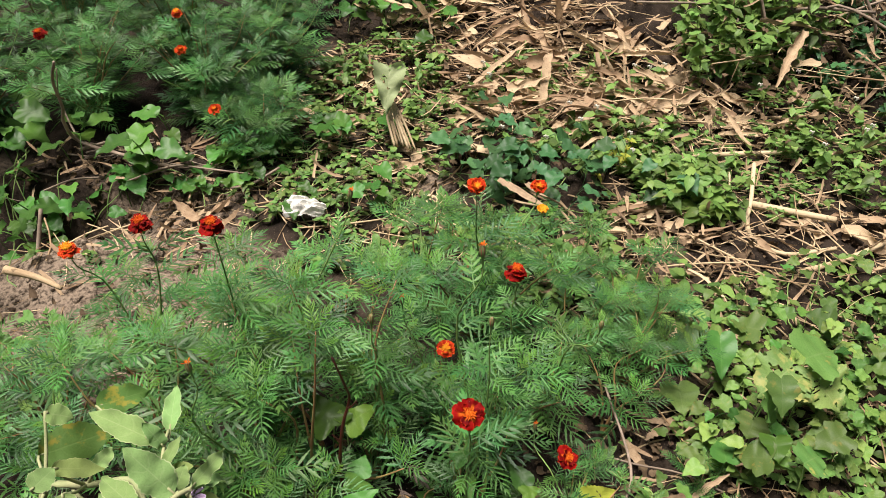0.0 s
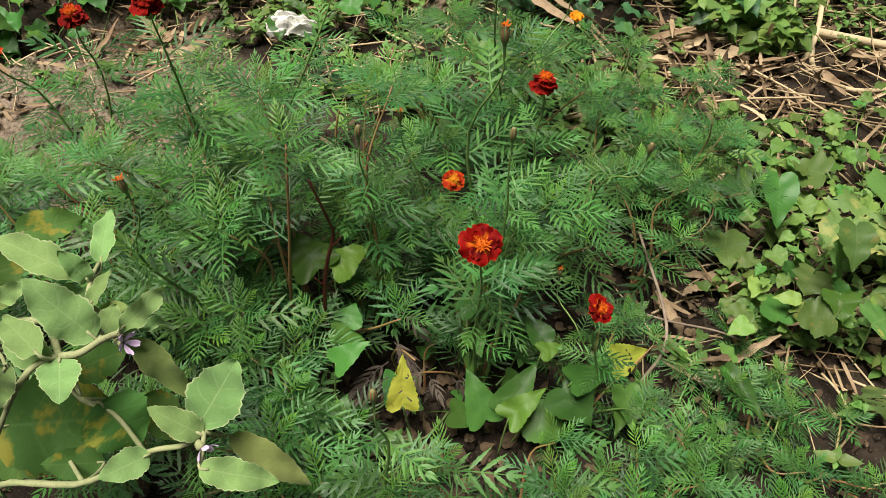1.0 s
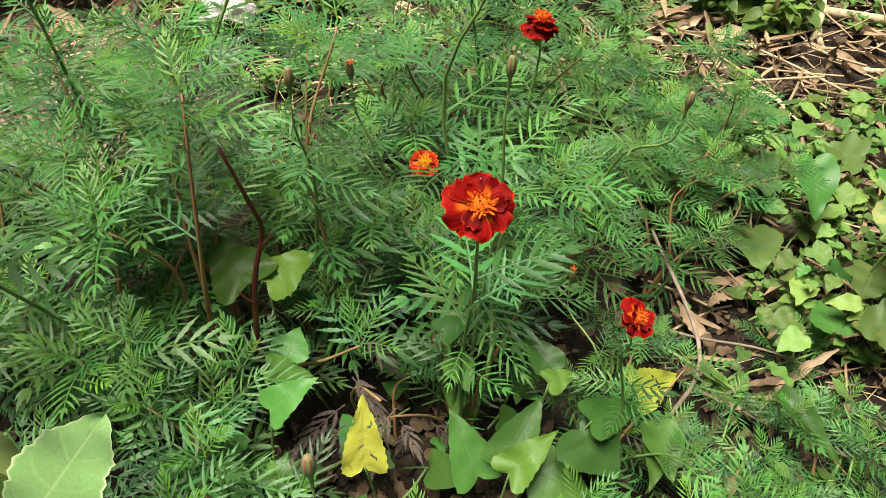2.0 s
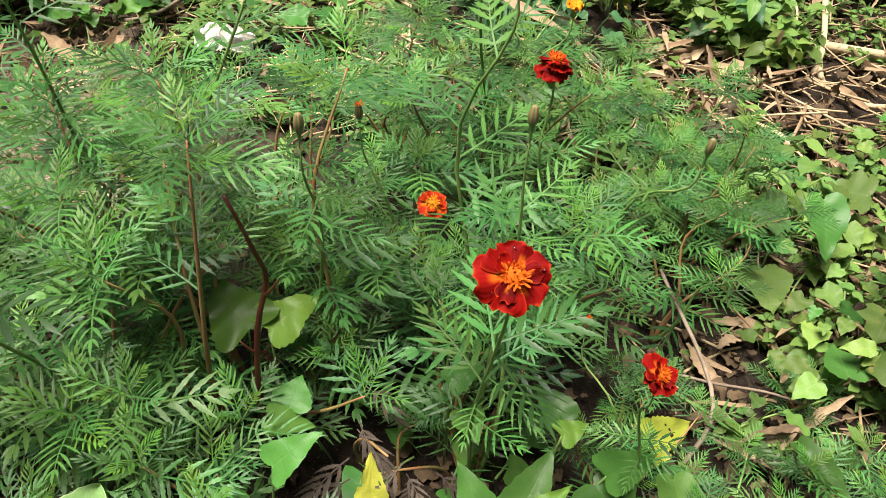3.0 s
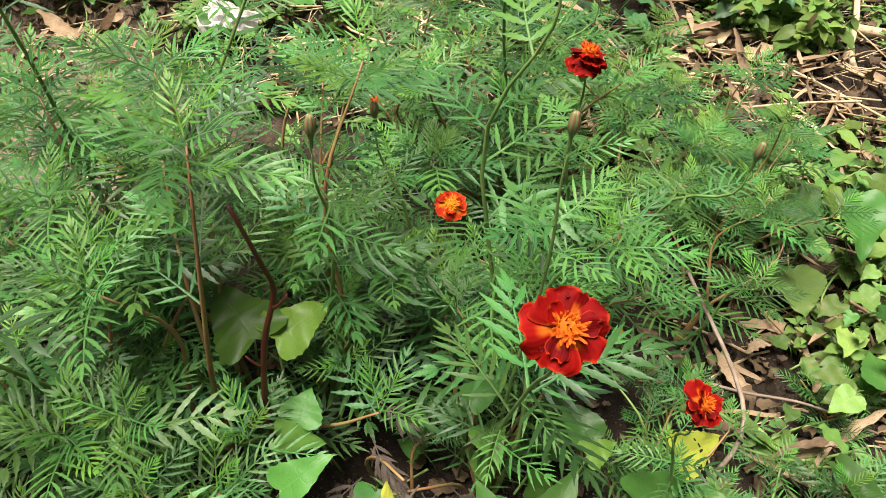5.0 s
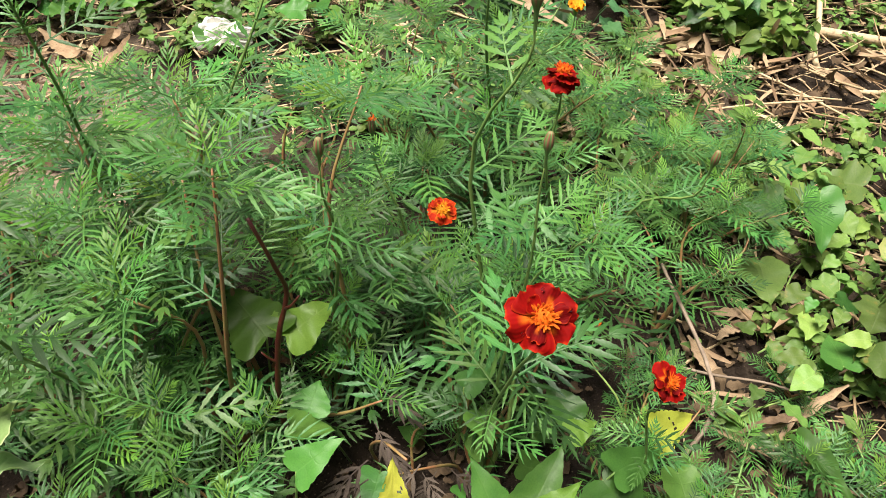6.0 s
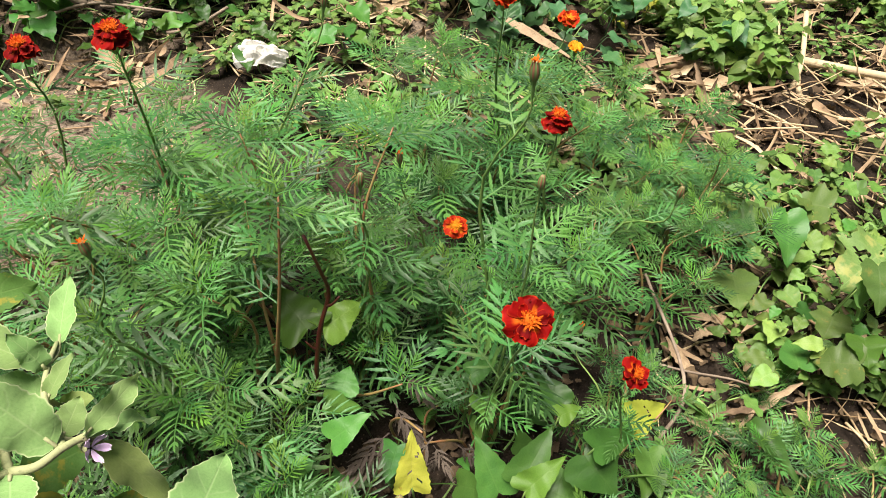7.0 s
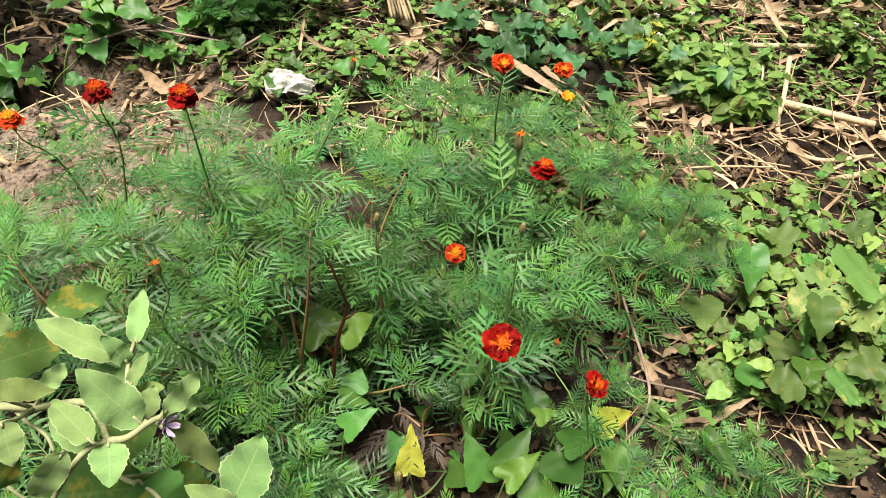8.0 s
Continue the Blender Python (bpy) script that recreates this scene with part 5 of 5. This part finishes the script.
stalk([(0.398, 0.98, 0.06), (0.495, 0.958, 0.05), (0.617, 0.988, 0.03)], 0.0022, 0.0018, "thin green runner across bare soil", "runner", GREEN_STEM, 6, "stem")
stalk([(0.364, 0.931, 0.02), (0.421, 1.008, 0.1), (0.403, 1.253, 0.13)], 0.004, 0.003, "thin tan twig leaning on a marigold", "twig", TWIG, 6, "twig", "fallen twigs")
for x, y in scatter(-1.1, 2.28, 0.42, 0.18, 22, 0.05):
    a = rnd(-0.6, 0.6) + (3.14 if RNG.random() < 0.5 else 0)
    ln = rnd(0.12, 0.4)
    z = level(x, y)
    stalk([(x, y, z + 0.015), (x + ln * 0.5 * math.cos(a), y + ln * 0.5 * math.sin(a), z + rnd(0.02, 0.06)), (x + ln * math.cos(a + 0.2), y + ln * math.sin(a + 0.2), z + rnd(0.02, 0.09))], rnd(0.002, 0.006), label="thin grey twig fallen in the hollow", name="twig", mat=TWIG, category="twig", group="fallen twigs")
for i in range(8):
    stalk([(-0.21 + rnd(-0.012, 0.012), 2.43, 0.44 + rnd(-0.02, 0.02)), (-0.20 + 0.007 * i + rnd(-0.006, 0.006), 2.38, 0.34), (-0.175 + 0.010 * i + rnd(-0.008, 0.008), 2.33 + rnd(-0.03, 0.03), 0.24)], rnd(0.003, 0.006), rnd(0.003, 0.006), "pale dry stem of a wilted plant", mat=PALE_STRAW)
wilted = thing("wilted_leaf", (-0.21, 2.44, level(-0.21, 2.44)), "pale wilted leaf hanging over dry stems", "leaf")
leaf_to(wilted, (-0.19, 2.44, 0.50), (-0.20, 2.33, 0.37), 0.15, set_of("leaf", TRIANGLE, PALE, 1, fine=34, holes=7, wave=0.10), 1.04, (0.15, -0.6, 1))

rows = [[(0.075 * u * (1 - 0.3 * v * v) + 0.008 * noise.noise(Vector((3 * u, 3 * v, 8))), 0.036 * v * (1 - 0.25 * u), 0.026 * (1 - 0.7 * u * u - 0.5 * v * v) + 0.04 * abs(noise.noise(Vector((1.5 * u, 1.8 * v, 2)))) + 0.006 * abs(noise.noise(Vector((4 * u, 4 * v, 5))))) for u in np.linspace(-1, 1, 20)] for v in np.linspace(-1, 1, 14)]
sheet = new("crumpled_sheet", Shape().add(*strip(rows)).mesh("crumpled_sheet", WHITE_SHEET, False))
sheet.matrix_basis = pose(-0.455, 1.99, level(-0.455, 1.99) + 0.075, 24, 0, -8)
tagged(sheet, "crumpled whitish sheet lying on the soil", "sheet")
husk(0.17, 1.92, 0.24, -128, -14, 0.2, "wide tan corn husk leaning behind the marigolds", 1.5, BROWN_HUSKS[4])
husk(0.26, 1.93, 0.22, -136, -14, 0.2, "wide tan corn husk leaning behind the marigolds", 1.2, BROWN_HUSKS[5])
husk(1.36, 2.66, 0.34, 165, -50, 0.26, "long yellowish corn leaf hanging off the bank", 0.9)
husk(0.42, 2.75, 0.2, 170, -30, 0.3, "broad pale corn husk on the trash heap", 1.1)
husk(0.62, 2.8, 0.18, 200, -25, 0.32, "broad pale corn husk on the trash heap", 0.9)
husk(0.72, 1.84, 0.03, 15, 30, 0.16, wide=1.3, me=BROWN_HUSKS[5])
husk(0.64, 1.9, 0.03, 40, 25, 0.15, wide=1.3, me=BROWN_HUSKS[4])
husk(0.56, 0.985, 0.045, 112, 8, 0.12, "torn tan husk spread on dark soil", 1.1, BROWN_HUSKS[3])
husk(0.56, 0.985, 0.05, 135, 10, 0.09, "torn tan husk spread on dark soil", 0.8, BROWN_HUSKS[1])
husk(0.56, 0.985, 0.045, -50, 8, 0.11, "torn tan husk spread on dark soil", 1.0, BROWN_HUSKS[6])
husk(0.55, 0.98, 0.035, 95, 4, 0.11, "torn tan husk spread on dark soil", 0.7, HUSK_MESHES[2])
husk(0.584, 1.215, 0.02, 60, 12, 0.08, "broad curled tan leaf on the litter", 2.2, BROWN_HUSKS[2])
husk(0.55, 1.19, 0.02, 130, 8, 0.07, "broad curled tan leaf on the litter", 2.0, BROWN_HUSKS[3])
husk(0.47, 1.09, 0.03, 20, 10, 0.08, "crumpled tan husk on dark soil", 1.8, HUSK_MESHES[7])
husk(0.62, 1.12, 0.015, -70, 3, 0.13, "long brown husk strip on dark soil", 0.7, BROWN_HUSKS[4])
husk(-0.26, 1.86, 0.02, 150, 10, 0.14, "tan corn husk under the marigolds", 1.3)
for i in range(10):
    husk(-0.84 + rnd(-0.1, 0.12), 2.0 + rnd(-0.07, 0.1), 0.03, rnd(0, 360), rnd(-10, 50), rnd(0.09, 0.16), "crumpled brown dead leaf on the soil mound", 1.9)
for x, y in scatter(0.62, 2.75, 0.5, 0.32, 42, 0.07):
    husk(x, y, rnd(0.0, 0.09), rnd(-110, 110), rnd(-8, 35), rnd(0.16, 0.36), "tan dry corn leaf on a heap of trash", rnd(0.45, 0.95))
for x, y in scatter(0.35, 3.35, 0.5, 0.3, 18, 0.1):
    husk(x, y, rnd(0.0, 0.1), rnd(0, 360), rnd(-8, 35), rnd(0.2, 0.36), "tan dry corn leaf at the foot of the bank", rnd(0.4, 0.9))
for x, y in scatter(1.6, 2.95, 0.5, 0.3, 34, 0.09):
    husk(x, y, rnd(0.1, 0.35), rnd(130, 260), rnd(-75, 10), rnd(0.16, 0.34), "brown dry corn leaf hanging down the bank", rnd(0.4, 0.9), pick(BROWN_HUSKS))
for x, y in scatter(1.2, 2.5, 0.55, 0.2, 14, 0.12):
    husk(x, y, rnd(0.02, 0.1), rnd(0, 360), rnd(-8, 25), rnd(0.14, 0.3), wide=rnd(0.6, 1.2))
for x, y in scatter(-0.25, 2.55, 0.4, 0.5, 16, 0.12):
    husk(x, y, rnd(0.01, 0.06), rnd(0, 360), rnd(-5, 20), rnd(0.1, 0.22), "brown dry leaf among low weeds", rnd(0.7, 1.4))
for x, y in scatter(1.3, 1.85, 0.25, 0.2, 6, 0.08):
    husk(x, y, rnd(0.01, 0.06), rnd(0, 360), rnd(-5, 15), rnd(0.1, 0.22), wide=rnd(0.3, 0.7))
for i in range(26):
    x, y = 1.1 + rnd(0, 0.9), 2.9 + rnd(0, 0.4)
    z = level(x, y)
    stalk([(x, y, z), (x + rnd(-0.15, 0.15), y - 0.1, z + rnd(0.1, 0.35)), (x + rnd(-0.4, 0.4), y - rnd(0.0, 0.3), z + rnd(0.15, 0.6))], rnd(0.003, 0.008), label="grey-brown dead stem leaning from the bank", name="dead_stalk", mat=TWIG, category="stem", group="dead stalks on the bank")


def litter(name, label, mat, spots, make, drop=0.0):
    """Loose dry matter that nobody could count; spots: (x, y, rx, ry, how many, depth)."""
    shape = Shape()
    for cx, cy, rx, ry, count, depth in spots:
        for _ in range(count):
            a, r = rnd(0, 6.28), math.sqrt(RNG.random())
            x, y = cx + rx * r * math.cos(a), cy + ry * r * math.sin(a)
            make(shape, Vector((x, y, ground(x, y) + drop + depth * RNG.random() ** 2)))
    ob = new(name, shape.mesh(name, mat))
    return tagged(ob, label, "litter", kind="stuff")


def straw_bit(shape, at):
    ln, a = rnd(0.06, 0.3), rnd(0, 6.28)
    d = Vector((math.cos(a), math.sin(a), rnd(-0.12, 0.18)))
    s = Vector((-d.y, d.x, rnd(-0.2, 0.2))) * rnd(-0.12, 0.12)
    p = [at - d * ln / 2, at + s * ln, at + d * ln / 2]
    shape.add(*tube(curve(p, 5), rnd(0.0008, 0.0032), 4))


SHREDS = [ribbon(1.0, 0.03 + 0.012 * (i % 4), rnd(-1.0, 1.0), rnd(0.1, 0.9), rnd(-1.0, 1.0), 500 + i, 7, 0.35) for i in range(10)]


def shred(shape, at):
    a = rnd(0, 6.28)
    shape.add(*pick(SHREDS), turned(at, (math.cos(a), math.sin(a), rnd(-0.15, 0.3)), (rnd(-0.4, 0.4), rnd(-0.4, 0.4), 1), rnd(0.05, 0.17)))


DEAD_SHAPES = [blade(OVATE, fold=rnd(-0.5, 1.0), droop=rnd(-1.5, 1.8), wave=0.12, seed=300 + i).arrays() for i in range(8)]


def dead_leaf(shape, at):
    a = rnd(0, 6.28)
    shape.add(*pick(DEAD_SHAPES), turned(at, (math.cos(a), math.sin(a), rnd(-0.3, 0.5)), (rnd(-0.6, 0.6), rnd(-0.6, 0.6), 1), rnd(0.014, 0.045)))


SPRIG_LEAVES = [blade(OVATE, fold=0.2, droop=0.3 + 0.2 * i, wave=0.04, seed=400 + i).arrays() for i in range(4)]


def sprig(shape, at):
    h = rnd(0.02, 0.08)
    top = at + Vector((rnd(-0.3, 0.3) * h, rnd(-0.3, 0.3) * h, h))
    shape.add(*tube([at - Vector((0, 0, 0.01)), at.lerp(top, 0.5), top], 0.0009, 3))
    a = rnd(0, 6.28)
    for i in range(int(rnd(3, 7))):
        a += 1.57 + rnd(-0.3, 0.3)
        shape.add(*pick(SPRIG_LEAVES), turned(at.lerp(top, rnd(0.4, 1.0)), (math.cos(a), math.sin(a), rnd(-0.1, 0.6)), (0, -0.2, 1), rnd(0.015, 0.04)))


litter("straw_litter", "loose pale straw scattered thickly over soil", STRAW, [(0.65, 2.75, 0.6, 0.4, 170, 0.13), (1.3, 1.85, 0.35, 0.25, 60, 0.09), (0.3, 3.3, 0.6, 0.35, 130, 0.12), (1.1, 2.4, 0.6, 0.3, 130, 0.08), (1.6, 2.9, 0.5, 0.4, 170, 0.3), (0.65, 1.8, 0.35, 0.3, 100, 0.05), (-0.3, 2.5, 0.5, 0.6, 300, 0.05), (0.55, 1.15, 0.22, 0.35, 24, 0.02), (-0.9, 1.8, 0.4, 0.45, 100, 0.02), (0.1, 1.9, 0.6, 0.2, 160, 0.05), (0.9, 0.9, 0.3, 0.2, 30, 0.02), (0.9, 1.4, 0.4, 0.4, 120, 0.04), (0.95, 2.1, 0.4, 0.25, 50, 0.06)], straw_bit, 0.004)
litter("husk_litter", "torn strips of dry corn husk strewn about", HUSK, [(0.65, 2.75, 0.6, 0.4, 300, 0.16), (1.3, 1.85, 0.35, 0.22, 36, 0.06), (0.3, 3.3, 0.6, 0.35, 150, 0.16), (1.15, 2.35, 0.6, 0.3, 110, 0.08), (1.65, 2.95, 0.5, 0.4, 110, 0.35), (0.6, 1.85, 0.35, 0.25, 120, 0.05), (-0.3, 2.6, 0.5, 0.6, 110, 0.06), (-0.85, 2.0, 0.2, 0.2, 20, 0.03), (0.2, 1.9, 0.5, 0.2, 40, 0.05), (0.55, 1.12, 0.12, 0.25, 20, 0.03), (0.9, 1.2, 0.35, 0.4, 60, 0.03), (0.95, 1.55, 0.3, 0.2, 60, 0.04), (0.95, 2.1, 0.4, 0.25, 50, 0.05), (-0.95, 1.7, 0.35, 0.3, 26, 0.02), (-1.1, 2.28, 0.45, 0.18, 60, 0.04), (-0.15, 2.95, 0.35, 0.4, 150, 0.05)], shred, 0.01)
WIDE_SHREDS = [ribbon(1.0, 0.035 + 0.022 * (i % 5), rnd(-0.8, 0.8), rnd(0.2, 0.9), rnd(-1.0, 1.0), 540 + i, 9, 0.6) for i in range(15)]


def torn_husk(shape, at):
    a = rnd(-0.9, 0.9) + (3.14 if RNG.random() < 0.5 else 0.0)
    shape.add(*pick(WIDE_SHREDS), turned(at, (math.cos(a), math.sin(a), rnd(-0.25, 0.3)), (rnd(-0.5, 0.5), rnd(-0.8, 0.2), 1), rnd(0.07, 0.26)))


litter("husk_heap", "matted heap of torn tan corn husks", HUSK, [(0.55, 2.8, 0.5, 0.28, 260, 0.12), (0.35, 3.35, 0.6, 0.3, 150, 0.16), (1.0, 2.62, 0.5, 0.16, 60, 0.08), (1.6, 2.95, 0.5, 0.3, 50, 0.25), (-0.2, 2.65, 0.4, 0.45, 46, 0.03), (0.7, 1.98, 0.12, 0.1, 22, 0.04), (1.4, 1.95, 0.2, 0.14, 26, 0.05), (0.2, 2.5, 0.35, 0.15, 30, 0.04)], torn_husk, 0.01)
litter("leaf_litter", "curled brown dead leaves covering the soil", DEAD, [(0.52, 1.1, 0.2, 0.32, 100, 0.04), (0.6, 0.85, 0.25, 0.2, 70, 0.02), (0.7, 1.8, 0.3, 0.25, 220, 0.06), (0.5, 2.6, 0.7, 0.6, 480, 0.09), (1.5, 2.8, 0.6, 0.45, 420, 0.28), (-0.3, 2.65, 0.5, 0.6, 620, 0.03), (0.1, 3.3, 0.7, 0.4, 400, 0.06), (-0.2, 1.0, 0.7, 0.5, 330, 0.03), (0.0, 0.82, 0.22, 0.14, 70, 0.03), (-0.65, 0.7, 0.3, 0.25, 150, 0.02), (0.95, 1.3, 0.45, 0.5, 260, 0.03), (1.1, 2.2, 0.6, 0.4, 260, 0.04), (-1.05, 2.28, 0.5, 0.22, 330, 0.04), (-0.9, 1.6, 0.4, 0.4, 120, 0.015), (0.0, 1.75, 0.6, 0.25, 200, 0.04)], dead_leaf, 0.006)
litter("ground_cover", "small green seedlings and low weeds covering the ground", WEED, [(1.05, 2.25, 0.45, 0.25, 190, 0.02), (1.0, 1.3, 0.45, 0.45, 160, 0.02), (0.5, 2.5, 0.6, 0.5, 130, 0.03), (-0.3, 2.6, 0.4, 0.6, 260, 0.03), (0.1, 1.85, 0.6, 0.25, 150, 0.02), (1.6, 2.5, 0.4, 0.5, 130, 0.03), (-0.45, 2.15, 0.3, 0.2, 60, 0.02), (0.62, 0.95, 0.3, 0.3, 14, 0.01), (-1.15, 1.6, 0.3, 0.4, 20, 0.01), (0.4, 1.6, 0.3, 0.2, 60, 0.02)], sprig)

CLODS = []
for i in range(6):
    v, f, t = lathe([(0.0, -0.5), (0.35, -0.42), (0.5, 0.0), (0.4, 0.35), (0.15, 0.5), (0.0, 0.52)], 7)
    CLODS.append((np.array([Vector(p) * (1 + 0.55 * noise.noise(Vector(p) * 2.1 + Vector((7.0 * i, 0, 0)))) for p in v]), f, t))


def clod(shape, at):
    m = pose(*at, rnd(0, 360), rnd(0, 360), rnd(0, 360)) @ Matrix.Scale(rnd(0.3, 1.0) ** 2 * 0.03, 4)
    shape.add(*pick(CLODS), m)


litter("soil_clods", "dark crumbly clods of garden soil", SOIL, [(0.5, 1.02, 0.16, 0.24, 330, 0.0), (0.0, 0.86, 0.2, 0.14, 160, 0.0), (-0.95, 1.75, 0.4, 0.3, 240, 0.0), (0.62, 0.8, 0.2, 0.14, 120, 0.0)], clod)
